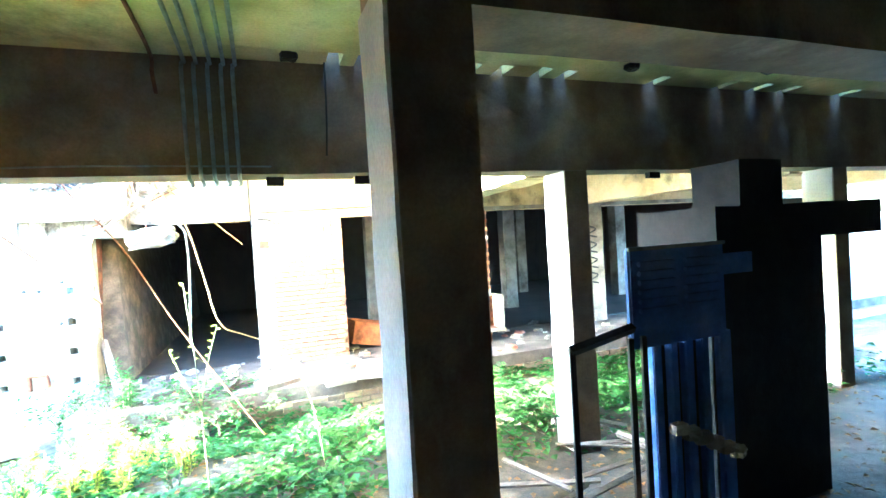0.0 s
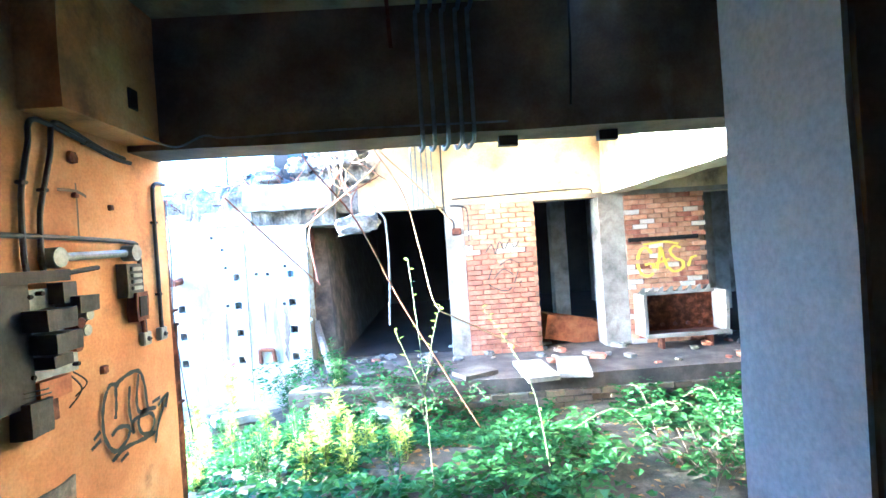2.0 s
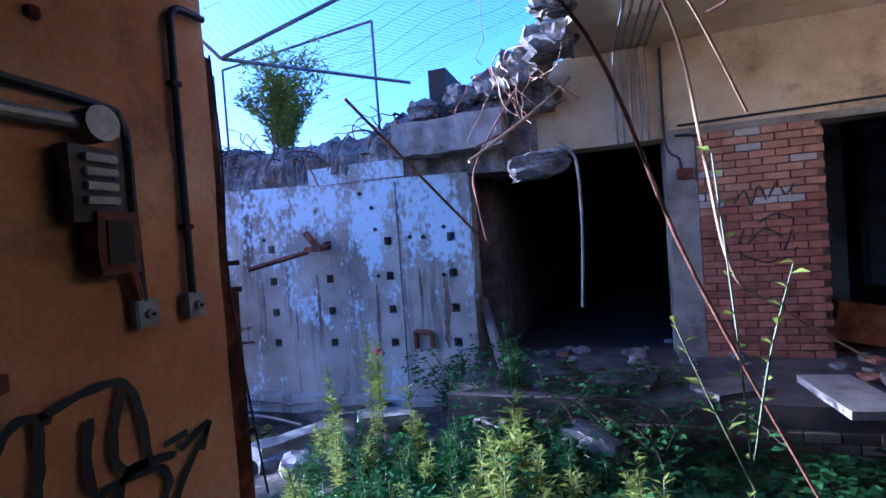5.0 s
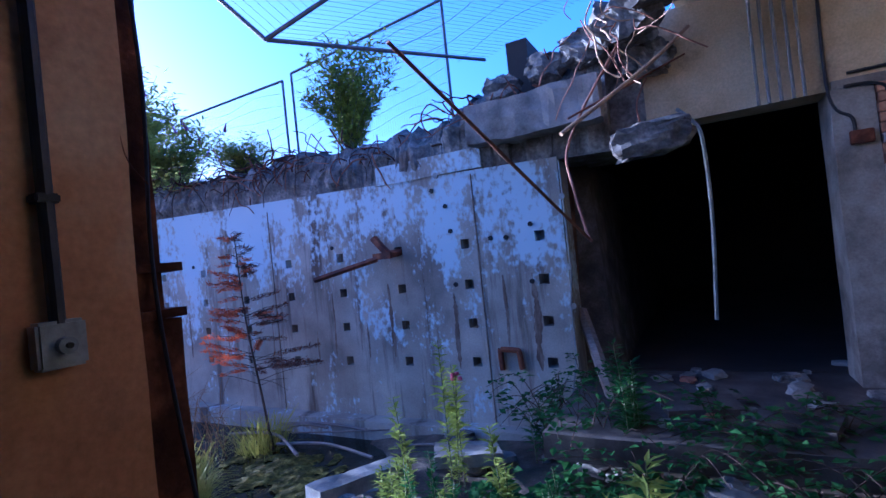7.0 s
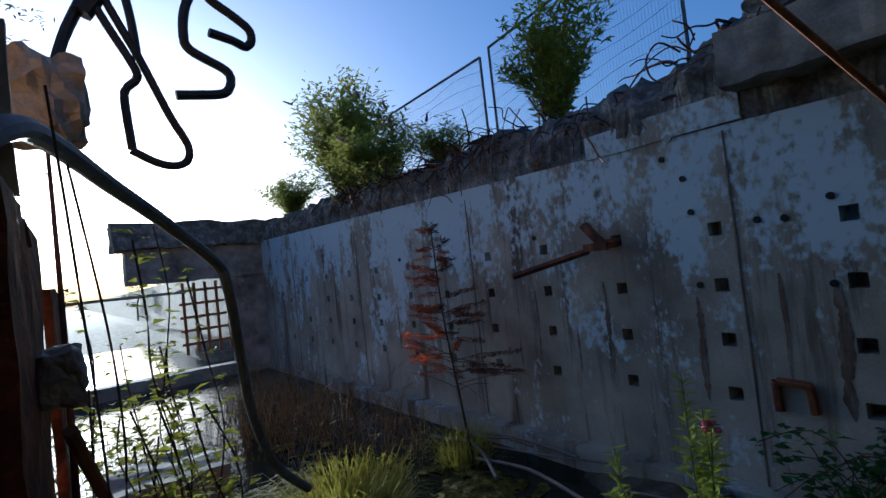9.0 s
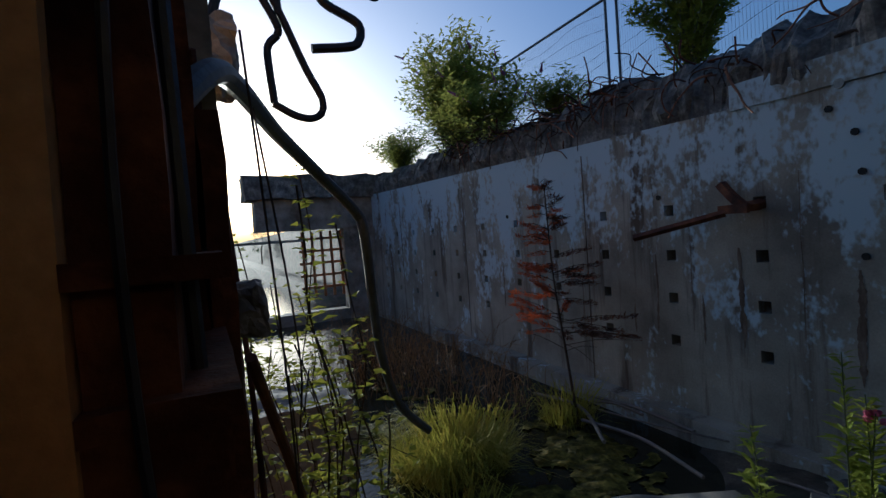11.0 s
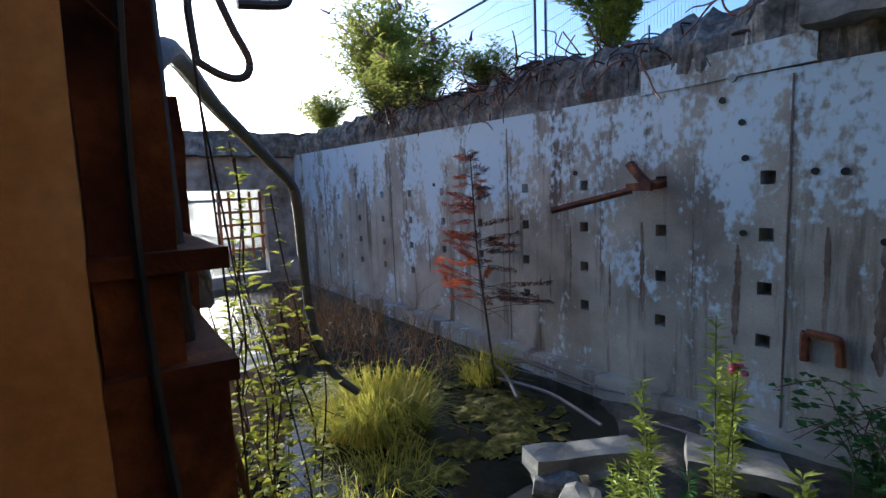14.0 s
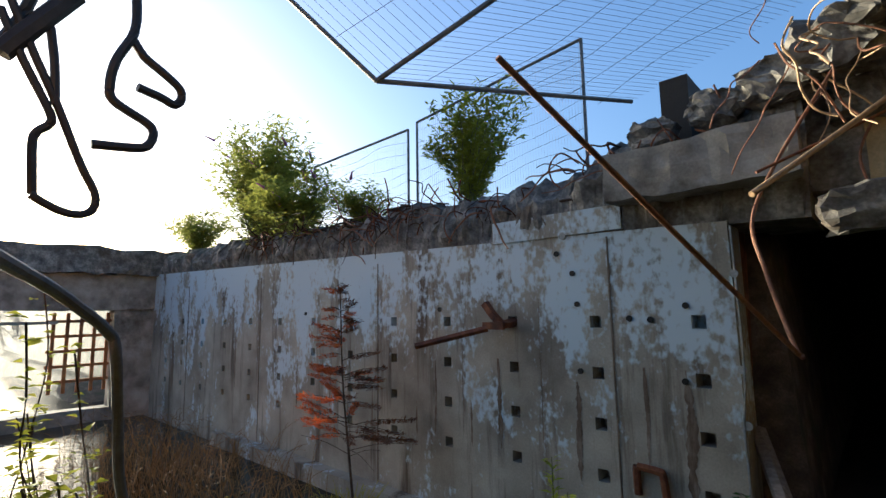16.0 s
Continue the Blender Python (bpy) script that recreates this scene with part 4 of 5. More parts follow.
for y, z in ((3.86, 1.30), (3.90, 1.26), (3.84, 1.20), (3.92, 1.33)):
    part("coil", disc(WX + 0.075, y, z, 0.026, 0.07, "x", 14), random.choice((RUST, CERAMIC, IRON)), panel, "exposed relay coil")
for y, z in ((3.66, 1.44), (3.72, 1.45), (3.88, 1.44), (3.65, 1.11), (3.90, 1.11)):
    part("terminal", disc(WX + 0.045, y, z, 0.010, 0.03, "x", 10), IRON, panel)
part("copper_block", worn_box(WX + 0.01, WX + 0.07, 3.66, 3.83, 1.00, 1.085, 0.03, 0.006, 176, 9.0), ORANGE_RUST, panel, "orange corroded copper block")
part("lower_box", worn_box(WX, WX + 0.09, 3.58, 3.70, 0.88, 1.02, 0.03, 0.008, 177, 9.0), BAKELITE, panel)
part("lower_plate", worn_box(WX, WX + 0.05, 3.70, 3.78, 0.90, 1.00, 0.03, 0.005, 178, 9.0), RUST, panel)
for y0, z0, y1, z1 in ((3.84, 1.08, 3.86, 0.92), (3.87, 1.08, 3.90, 0.96), (3.60, 1.06, 3.72, 1.05), (3.60, 1.04, 3.74, 1.03), (3.88, 1.30, 3.94, 1.22), (3.90, 1.36, 3.95, 1.27), (3.78, 1.48, 3.84, 1.40)):
    part("loose_wire", tube([(WX + 0.05, y0, z0), (WX + 0.08, (y0 + y1) / 2 + 0.025, (z0 + z1) / 2), (WX + 0.03, y1, z1)], 0.0035, 5), CABLE, panel)
switch = thing("isolator_switch", WX, 4.36, 1.4, "broken wall isolator with hanging rusty cover", "switch")
part("case", worn_box(WX, WX + 0.06, 4.29, 4.42, 1.37, 1.555, 0.03, 0.005, 186, 9.0), BAKELITE, switch)
part("cover", worn_box(WX + 0.02, WX + 0.075, 4.335, 4.445, 1.235, 1.395, 0.03, 0.007, 187, 9.0), RUST, switch, "rusty hanging cover")
part("cover_opening", worn_box(WX + 0.072, WX + 0.080, 4.355, 4.425, 1.26, 1.37, 0.03, 0.003, 188, 9.0), IRON, switch)
for z in (1.42, 1.455, 1.49, 1.525):
    part("contact", box(WX + 0.055, WX + 0.078, 4.315, 4.40, z - 0.010, z + 0.010, bevel=0.003), CERAMIC, switch)
part("neck", tube([(WX + 0.03, 4.45, 1.24), (WX + 0.025, 4.47, 1.16)], 0.014, 8, bend=False), RUST, switch)
for y in (4.488, 4.657):
    j = thing("junction_box", WX, y, 1.12, "grey surface junction box with a round boss", "junction box", "junction boxes")
    part("body", box(WX, WX + 0.035, y - 0.036, y + 0.036, 1.08, 1.158, bevel=0.005), CERAMIC, j)
    part("boss", disc(WX + 0.04, y, 1.117, 0.014, 0.02), GALVANISED, j)
    part("screw", disc(WX + 0.052, y, 1.117, 0.005, 0.008, "x", 8), IRON, j)
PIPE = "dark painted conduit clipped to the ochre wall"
for pts in ([(3.700, 1.50), (3.685, 1.62), (3.69, 1.85), (3.72, 2.00), (3.745, 2.10), (3.75, 2.17), (3.78, 2.205), (3.86, 2.205), (4.1, 2.17), (4.3, 2.135), (4.45, 2.13)],
            [(3.785, 1.50), (3.775, 1.62), (3.785, 1.80), (3.83, 1.96), (3.865, 2.08), (3.875, 2.18), (3.90, 2.222), (3.96, 2.22), (4.2, 2.165), (4.4, 2.145)],
            [(3.2, 1.70), (4.0, 1.69), (4.40, 1.675), (4.46, 1.65), (4.475, 1.58), (4.478, 1.40), (4.486, 1.15)],
            [(4.657, 1.15), (4.655, 1.5), (4.655, 1.95), (4.665, 2.02), (4.70, 2.045), (4.79, 2.05)]):
    solid("conduit", tube([(WX + 0.02, y, z) for y, z in pts], 0.012, 8), CABLE, PIPE, "conduit", "conduits on the ochre wall")
for y, z in ((4.655, 1.36), (4.655, 1.80), (3.70, 1.92), (3.81, 1.90), (4.10, 2.17)):
    solid("pipe_clip", box(WX, WX + 0.034, y - 0.018, y + 0.018, z - 0.008, z + 0.008, bevel=0.003), IRON, "small iron saddle clip over a conduit", "clip", "conduit clips")
solid("conduit", tube([(WX + 0.03, 3.82, 1.60), (WX + 0.03, 4.36, 1.615)], 0.020, 10), GALVANISED, "galvanised conduit between two round boxes", "conduit", "conduits on the ochre wall")
for y, z in ((3.82, 1.60), (4.375, 1.615)):
    solid("conduit_box", disc(WX + 0.035, y, z, 0.045, 0.07), GALVANISED, "round galvanised conduit box on the ochre wall", "junction box", "round boxes")
for y, z, r in ((4.013, 2.083, 0.026), (4.137, 1.025, 0.020), (4.27, 1.86, 0.014), (4.015, 1.90, 0.012)):
    solid("wall_plug", lump(WX + 0.006, y, z, 0.014, r, r, 0.2, 3, int(y * 10)), RUST, "rusty broken fixing in the plaster", "fixing", "wall fixings")
cross = thing("rust_mark", WX, 4.02, 1.9, "rust-brown cross-shaped mark on the ochre wall", "stain")
for pts, w in (([(3.90, 1.915), (4.02, 1.92), (4.09, 1.90)], 0.016), ([(4.02, 1.96), (4.022, 1.85), (4.02, 1.70)], 0.012)):
    bm = bmesh.new()
    prev = None
    for y, z in [(q.x, q.y) for q in smooth_path([(u, v, 0) for u, v in pts], 5)]:
        dy, dz = (0, w / 2) if w > 0.014 else (w / 2, 0)
        pair = [bm.verts.new((WX + 0.011, y - dy, z - dz)), bm.verts.new((WX + 0.011, y + dy, z + dz))]
        if prev:
            bm.faces.new((prev[0], prev[1], pair[1], pair[0]))
        prev = pair
    part("streak", bm, STAIN, cross)
solid("plaster_scar", worn_box(WX - 0.006, WX + 0.006, 3.55, 3.90, 0.30, 0.60, 0.06, 0.012, 75, 6.0), BROKEN, "patch of bare concrete where plaster fell", "plaster", kind="structure")
solid("beam_plate", box(-1.412, -1.40, 4.18, 4.26, 2.36, 2.47, bevel=0.004), IRON, "small dark plate on the downstand", "plate")
solid("sagging_cable", tube([(-1.42, 4.30, 2.24), (-1.30, 4.42, 2.20), (-1.15, 4.45, 2.26), (-1.0, 4.45, 2.24), (-0.4, 4.452, 2.25), (0.6, 4.452, 2.24)], 0.006, 6), GALVANISED, "pale cable sagging along the edge beam", "cable")


def stroke(pts, width, surface, mat, parent, bend=True):
    """A sprayed line: a thin flat ribbon on a wall. surface maps (u, v) to the wall."""
    p2 = smooth_path([(u, v, 0) for u, v in pts], 6) if bend else [Vector((u, v, 0)) for u, v in pts]
    bm = bmesh.new()
    prev = None
    for i, p in enumerate(p2):
        d = (p2[min(i + 1, len(p2) - 1)] - p2[max(i - 1, 0)]).normalized()
        nrm = Vector((-d.y, d.x, 0)) * width * 0.5 * (0.8 + 0.4 * abs(math.sin(i * 0.7)))
        pair = [bm.verts.new(surface(*(p + nrm).xy)), bm.verts.new(surface(*(p - nrm).xy))]
        if prev:
            bm.faces.new((prev[0], prev[1], pair[1], pair[0]))
        prev = pair
    return part("stroke", bm, mat, parent)


GAS = [
    [(0.30, 0.74), (0.22, 0.92), (0.10, 0.84), (0.04, 0.52), (0.09, 0.20), (0.21, 0.10), (0.31, 0.18), (0.32, 0.42)],
    [(0.17, 0.42), (0.25, 0.45), (0.34, 0.43)],
    [(0.36, 0.22), (0.44, 0.62), (0.47, 0.92), (0.52, 0.60), (0.58, 0.28)],
    [(0.36, 0.44), (0.50, 0.50), (0.62, 0.56)],
    [(0.84, 0.86), (0.72, 0.92), (0.64, 0.78), (0.72, 0.58), (0.86, 0.46), (0.84, 0.26), (0.70, 0.18), (0.60, 0.30)],
]
tag_ = thing("graffiti", WX, 4.3, 0.7, "black sprayed tag reading GAS on the ochre wall", "graffiti")
near_wall = lambda u, v: (WX + 0.013, u, v)
for pts in ([(4.233, 0.916), (4.167, 0.937), (4.118, 0.881), (4.094, 0.786), (4.104, 0.68), (4.173, 0.592), (4.273, 0.617), (4.293, 0.674), (4.211, 0.702), (4.15, 0.68)],
            [(4.206, 0.918), (4.201, 0.821), (4.189, 0.754)], [(4.321, 0.888), (4.304, 0.772), (4.33, 0.624)], [(4.207, 0.93), (4.323, 0.956), (4.413, 0.946), (4.453, 0.863), (4.47, 0.721)],
            [(4.406, 0.933), (4.374, 0.807), (4.39, 0.726), (4.469, 0.711)], [(4.553, 0.695), (4.42, 0.717), (4.377, 0.664), (4.407, 0.596), (4.487, 0.577), (4.528, 0.632), (4.483, 0.687), (4.34, 0.695), (4.319, 0.637)],
            [(4.002, 0.669), (4.073, 0.691)], [(4.022, 0.71), (4.072, 0.734)]):
    stroke(pts, 0.022, near_wall, INK, tag_)
for pts in ([(4.143, 0.552), (4.255, 0.578), (4.436, 0.56), (4.53, 0.561)], [(4.207, 0.525), (4.274, 0.543)], [(4.523, 0.494), (4.571, 0.608), (4.687, 0.738), (4.571, 0.7)], [(4.516, 0.736), (4.601, 0.742)], [(4.687, 0.738), (4.651, 0.664)]):
    stroke(pts, 0.022, near_wall, INK, tag_)

# ---- ceiling of the near room ----
for i, x in enumerate((0.10, 0.17, 0.25, 0.33, 0.40)):
    solid("ceiling_conduit", tube([(x + 0.06, 0.4, 2.92), (x + 0.04, 2.5, 2.92), (x + 0.02, 4.36, 2.91), (x, 4.43, 2.86), (x, 4.435, 2.3), (x, 4.46, 2.17), (x, 4.60, 2.155), (x - 0.02, 4.74, 2.16), (x - 0.03, 4.84, 2.3), (x - 0.08, 5.2, 3.04), (x - 0.12, 6.5, 3.07), (x - 0.20, 8.60, 3.06), (x - 0.22, 8.84, 2.98), (x - 0.22, 8.86, 2.12)], 0.013, 7, 5),
          GALVANISED, "galvanised conduit crossing the ceiling and edge beam", "conduit", "conduits across the ceiling")
solid("dead_conduit", tube([(-0.02, 3.2, 2.92), (-0.05, 4.30, 2.92), (-0.05, 4.36, 2.80), (-0.05, 4.44, 2.70)], 0.012, 7), RUST, "rusty cut-off conduit on the ceiling", "conduit")
for x, y in ((0.15, 1.9), (0.35, 3.2), (0.62, 2.6)):
    solid("conduit_saddle", box(x - 0.02, x + 0.30, y, y + 0.03, 2.895, 2.935, bevel=0.004), RUST, "rusty saddle bar holding conduits to the ceiling", "bracket", "saddles")
solid("drop_rod", tube([(0.99, 4.42, 2.95), (0.985, 4.43, 2.60), (0.97, 4.44, 2.31)], 0.007, 6), IRON, "thin iron drop rod by the beam", "rod")
for x in (0.62, 1.24, 2.1, 4.0, 5.4):
    solid("soffit_bracket", worn_box(x - 0.06, x + 0.06, 4.60, 4.66, 2.13, 2.19, 0.03, 0.01, int(x * 9)), IRON, "broken iron bracket under the edge beam", "bracket", "brackets under the beam")
for x, y in ((3.3, 4.05), (0.75, 4.30), (1.7, 3.6), (4.6, 3.9)):
    solid("ceiling_boss", lump(x, y, 2.935, 0.05, 0.04, 0.03, 0.3, 4, int(x * 7)), IRON, "rusted stump of a ceiling fixing", "fixing", "ceiling fixings")
for pts in ([(0.1, 7.2, 3.06), (0.35, 7.4, 2.98), (0.55, 7.3, 2.92), (0.62, 7.5, 2.85), (0.5, 7.6, 2.82)], [(0.40, 5.4, 3.08), (0.48, 5.5, 2.9), (0.56, 5.5, 2.86), (0.58, 5.45, 2.76), (0.50, 5.42, 2.74)]):
    solid("ceiling_hook", tube(pts, 0.012, 7), RUST, "curled rusty hook hanging from the soffit", "hook", "soffit hooks")

# ---- blue cabinet, dark machine and rail frame in the near room ----
cab = thing("blue_cabinet", 2.7, 3.0, 0.0, "scuffed blue steel cabinet with a louvred panel", "cabinet")
part("louvre_panel", box(2.22, 2.86, 2.94, 2.98, 1.07, 1.58, bevel=0.010), BLUE_STEEL, cab)
for side in (2.27, 2.57):
    for k in range(6):
        part("louvre", box(side, side + 0.24, 2.922, 2.945, 1.25 + k * 0.047, 1.274 + k * 0.047, bevel=0.005), BLUE_STEEL, cab)
part("panel_rim", box(2.215, 2.865, 2.93, 2.945, 1.565, 1.585, bevel=0.004), GALVANISED, cab, "bare metal upper edge")
for x, w in ((2.40, 0.06), (2.52, 0.05), (2.62, 0.06), (2.74, 0.05)):
    part("channel", box(x, x + w, 3.0, 3.05, -0.1, 1.08, bevel=0.006), BLUE_STEEL, cab)
part("angle", box(2.82, 2.91, 2.96, 3.0, -0.1, 1.09, bevel=0.006), BLUE_STEEL, cab)
part("dark_core", box(2.44, 2.82, 3.06, 3.10, -0.1, 1.05), IRON, cab)
for k in range(6):
    part("broken_fitting", lump(2.50 + 0.08 * k, 2.95, 0.62 - 0.04 * k, 0.045, 0.03, 0.03, 0.3, 3, 80 + k), PALE_SLAB, cab)
mach = thing("machine_stand", 3.4, 3.25, 0.0, "black machine stand with a wide hood", "machine")
part("body", worn_box(2.92, 3.90, 3.10, 3.5, -0.1, 1.58, 0.15, 0.008, 76), IRON, mach)
part("hood", worn_box(2.88, 4.32, 3.00, 3.6, 1.56, 1.77, 0.15, 0.008, 77), IRON, mach)
part("neck", worn_box(3.20, 3.56, 3.1, 3.45, 1.77, 2.05, 0.15, 0.008, 78), IRON, mach)
part("pale_label", worn_box(3.00, 3.24, 3.075, 3.10, 1.38, 1.50, 0.06, 0.004, 79), BLUE_STEEL, mach)
rail = thing("rail_frame", 2.0, 2.9, 0.0, "black iron rail frame standing beside the blue cabinet", "railing")
part("top_bar", tube([(1.84, 2.92, 1.12), (2.21, 2.92, 1.19)], 0.026, 4, bend=False), IRON, rail)
for x in (1.85, 2.19, 2.27):
    part("upright", tube([(x, 2.92, -0.15), (x, 2.92, 1.14)], 0.018, 4, bend=False), IRON, rail)
random.seed(33)
for k in range(16):
    x, y = random.uniform(1.7, 5.0), random.uniform(3.4, 5.4)
    a, ln = random.uniform(0, 3.1), random.uniform(0.3, 0.9)
    z = ground_z(x, y) + 0.06
    solid("timber_scrap", tube([(x, y, z + 0.02), (x + math.cos(a) * ln, y + math.sin(a) * ln, z + random.uniform(0, 0.15))], random.uniform(0.014, 0.03), 4, bend=False), TIMBER, "broken length of weathered timber on the floor", "timber", "timber scraps")

# ---- brick front: things against it ----
face = lambda u, v: (u, 8.882, v)
g2 = thing("graffiti", 3.7, 8.88, 1.0, "yellow sprayed tag reading GAS on the brick panel", "graffiti")
for pts in GAS + [[(0.95, 0.30), (1.02, 0.55), (1.12, 0.60)], [(0.15, 1.02), (0.55, 1.06), (0.80, 0.98)]]:
    stroke(pts, 0.055, lambda u, v: face(3.15 + u * 0.84, 0.84 + v * 0.52), YELLOW, g2)
g3 = thing("graffiti", 1.2, 8.88, 1.1, "faint black sprayed scrawl on the brick pier", "graffiti")
random.seed(34)
for pts in ([(0.90, 1.40), (1.0, 1.52), (1.05, 1.38), (1.12, 1.56), (1.18, 1.42)], [(1.2, 1.44), (1.28, 1.58), (1.34, 1.46), (1.42, 1.56)],
            [(0.98, 1.15), (0.92, 0.95), (1.05, 0.85), (1.2, 0.82), (1.3, 0.92), (1.38, 1.12)], [(1.0, 1.0), (1.15, 1.14), (1.3, 1.05)], [(1.1, 1.2), (1.25, 1.28), (1.4, 1.22)], [(1.3, 0.85), (1.42, 0.95)]):
    stroke(pts, 0.018, face, INK, g3)
g4 = thing("graffiti", 6.5, 8.9, 1.1, "black sprayed letters running down the pilaster", "graffiti")
for k in range(4):
    stroke([(6.38, 1.75 - k * 0.3), (6.58, 1.68 - k * 0.3), (6.40, 1.58 - k * 0.3), (6.6, 1.52 - k * 0.3)], 0.03, lambda u, v: (u, 8.898, v), INK, g4)
solid("lintel_conduit", tube([(0.66, 8.895, 1.45), (0.67, 8.895, 2.0), (0.60, 8.895, 2.12), (0.42, 8.895, 2.14)], 0.014, 8), CABLE, "blue-grey conduit bent round the pier top", "conduit")
solid("lintel_conduit", tube([(0.45, 8.915, 2.24), (1.5, 8.915, 2.26), (2.45, 8.915, 2.27), (2.56, 8.90, 2.20)], 0.012, 8), CABLE, "thin conduit along the lintel", "conduit")
solid("lintel_conduit", tube([(0.33, 8.915, 3.05), (0.33, 8.915, 2.1), (0.45, 8.905, 1.9), (0.45, 8.90, 1.72)], 0.012, 8), CABLE, "thin conduit dropping from the roof to the pilaster", "conduit")
solid("switch_box", box(0.42, 0.56, 8.86, 8.91, 1.70, 1.80, bevel=0.006), RUST, "rusty switch box on the pilaster", "switch box")
solid("iron_strap", box(3.06, 4.12, 8.85, 8.885, 1.42, 1.48, bevel=0.004), IRON, "dark iron strap across the brick panel", "strap")
tray = thing("rusty_tray", 2.3, 9.5, FLOOR2, "orange rusted steel tray lying in the doorway", "tray")
tm = pose(2.30, 9.55, 0.12, 0, 12, 6)
for name, b in (("front", (-0.52, 0.52, -0.28, -0.25, -0.24, 0.14)), ("back", (-0.52, 0.52, 0.25, 0.28, -0.24, 0.14)), ("end", (-0.52, -0.49, -0.25, 0.25, -0.24, 0.14)), ("end", (0.49, 0.52, -0.25, 0.25, -0.24, 0.14)), ("bottom", (-0.49, 0.49, -0.25, 0.25, -0.24, -0.21))):
    bm = box(*b)
    bm.transform(tm)
    part(name, bm, ORANGE_RUST, tray)
bucket = thing("loader_bucket", 3.65, 8.6, FLOOR2, "rusted steel loader bucket with a toothed pale rim", "bucket")
part("back", worn_box(3.10, 4.22, 8.78, 8.81, 0.06, 0.66, 0.08, 0.006, 81), RUST_DARK, bucket)
part("floor", worn_box(3.08, 4.24, 8.46, 8.80, 0.05, 0.085, 0.08, 0.006, 82), RUST, bucket)
part("lip", worn_box(3.06, 4.26, 8.40, 8.46, 0.05, 0.105, 0.08, 0.006, 84), PALE_SLAB, bucket, "scraped pale cutting lip")
for x in (3.05, 4.22):
    part("side", worn_box(x, x + 0.045, 8.44, 8.80, 0.06, 0.66, 0.08, 0.010, 83), PALE_SLAB, bucket, "scraped pale side plate")
part("top_edge", worn_box(3.10, 4.22, 8.70, 8.80, 0.62, 0.66, 0.08, 0.006, 85), PALE_SLAB, bucket)
random.seed(35)
for k in range(8):
    tooth = bmesh.new()
    bmesh.ops.create_cone(tooth, cap_ends=True, segments=4, radius1=0.055, radius2=0.012, depth=0.10, matrix=pose(3.17 + 0.14 * k, 8.74, 0.69, 18, 24, 45))
    part("tooth", tooth, PALE_SLAB, bucket)
for k in range(5):
    part("bolt", disc(3.26 + 0.19 * k, 8.77, 0.17, 0.028, 0.03, "y", 10), RUST, bucket)
for x in (3.30, 4.00):
    part("hinge_lug", box(x - 0.02, x + 0.02, 8.45, 8.60, FLOOR2, 0.05), RUST, bucket)
for i, (x, y, a, sx, sy) in enumerate(((1.30, 7.70, 6, 0.38, 0.72), (1.80, 7.76, -12, 0.40, 0.70), (0.55, 7.80, 30, 0.5, 0.32), (-0.2, 8.0, -20, 0.45, 0.35), (-0.75, 8.2, 15, 0.5, 0.3))):
    bm = worn_box(-sx / 2, sx / 2, -sy / 2, sy / 2, 0, 0.06, 0.1, 0.006, 95 + i)
    bm.transform(pose(x, y, FLOOR2 + 0.005, 3, 0, a))
    # The last three slabs use the shade-darkened concrete.
    solid("fallen_slab", bm, CONCRETE if i < 2 else DUSTY_SHADED, "thin pale concrete slab lying on the platform edge", "slab", "slabs on the platform")
random.seed(36)
for k in range(90):
    x, y = random.uniform(-1.5, 6.5), random.uniform(7.7, 9.6)
    s = random.uniform(0.02, 0.07)
    solid("rubble", lump(x, y, FLOOR2 + s * 0.35, s * 1.4, s, s * 0.5, 0.35, 2, k, (random.uniform(-10, 10), 0, random.uniform(0, 180))), random.choice((BROKEN, BRICK_RED, CONCRETE, PALE_SLAB)), "small piece of rubble on the platform", "rubble", "rubble on the platform")

# ---- court and water edge: slabs, stones, block ----
bm = worn_box(-0.40, 0.40, -0.11, 0.11, -0.06, 0.06, 0.08, 0.012, 110, 5.0)
bm.transform(pose(-3.19, 7.27, -0.50, 0, 5, 71))
solid("kerb_slab", bm, PALE_SLAB, "long pale concrete kerb lying at the water edge", "slab")
bm = worn_box(-0.27, 0.27, -0.24, 0.24, -0.045, 0.045, 0.08, 0.012, 111, 5.0)
bm.transform(pose(-2.52, 7.86, -0.46, -8, 4, 30))
solid("flat_slab", bm, PALE_SLAB, "flat broken slab tilted on the bank", "slab")
solid("concrete_lump", lump(-0.53, 7.38, -0.42, 0.24, 0.12, 0.11, 0.3, 6, 112, (0, 12, -20)), PALE_SLAB, "pale lump of concrete among the weeds", "rubble")
block = worn_box(-5.35, -4.75, 5.05, 5.75, -0.85, 0.08, 0.10, 0.05, 113, 3.0)
solid("wrapped_block", block, PLASTIC_WRAP, "block under crumpled pale sheeting in the water", "block")
random.seed(37)
for k in range(46):
    x, y = random.uniform(-3.3, -1.2), random.uniform(5.2, 8.4)
    s = random.uniform(0.03, 0.11)
    solid("stone", lump(x, y, ground_z(x, y) + s * 0.3, s * 1.3, s, s * 0.6, 0.3, 3, 120 + k, (0, 0, random.uniform(0, 180))), random.choice((BROKEN, PALE_SLAB, CONCRETE)), "loose stone on the bank", "stone", "stones on the bank")
for k in range(6):
    x, y = random.uniform(-6.0, -3.0), random.uniform(7.7, 8.4)
    a, ln = random.uniform(-0.3, 0.3), random.uniform(0.5, 1.4)
    solid("driftwood", tube([(x, y, -0.60), (x + math.cos(a) * ln * 0.5, y + 0.05, -0.56), (x + math.cos(a) * ln, y + math.sin(a) * ln, -0.60)], random.uniform(0.008, 0.02), 5), TIMBER, "thin drift branch along the wall foot", "branch", "branches at the wall foot")


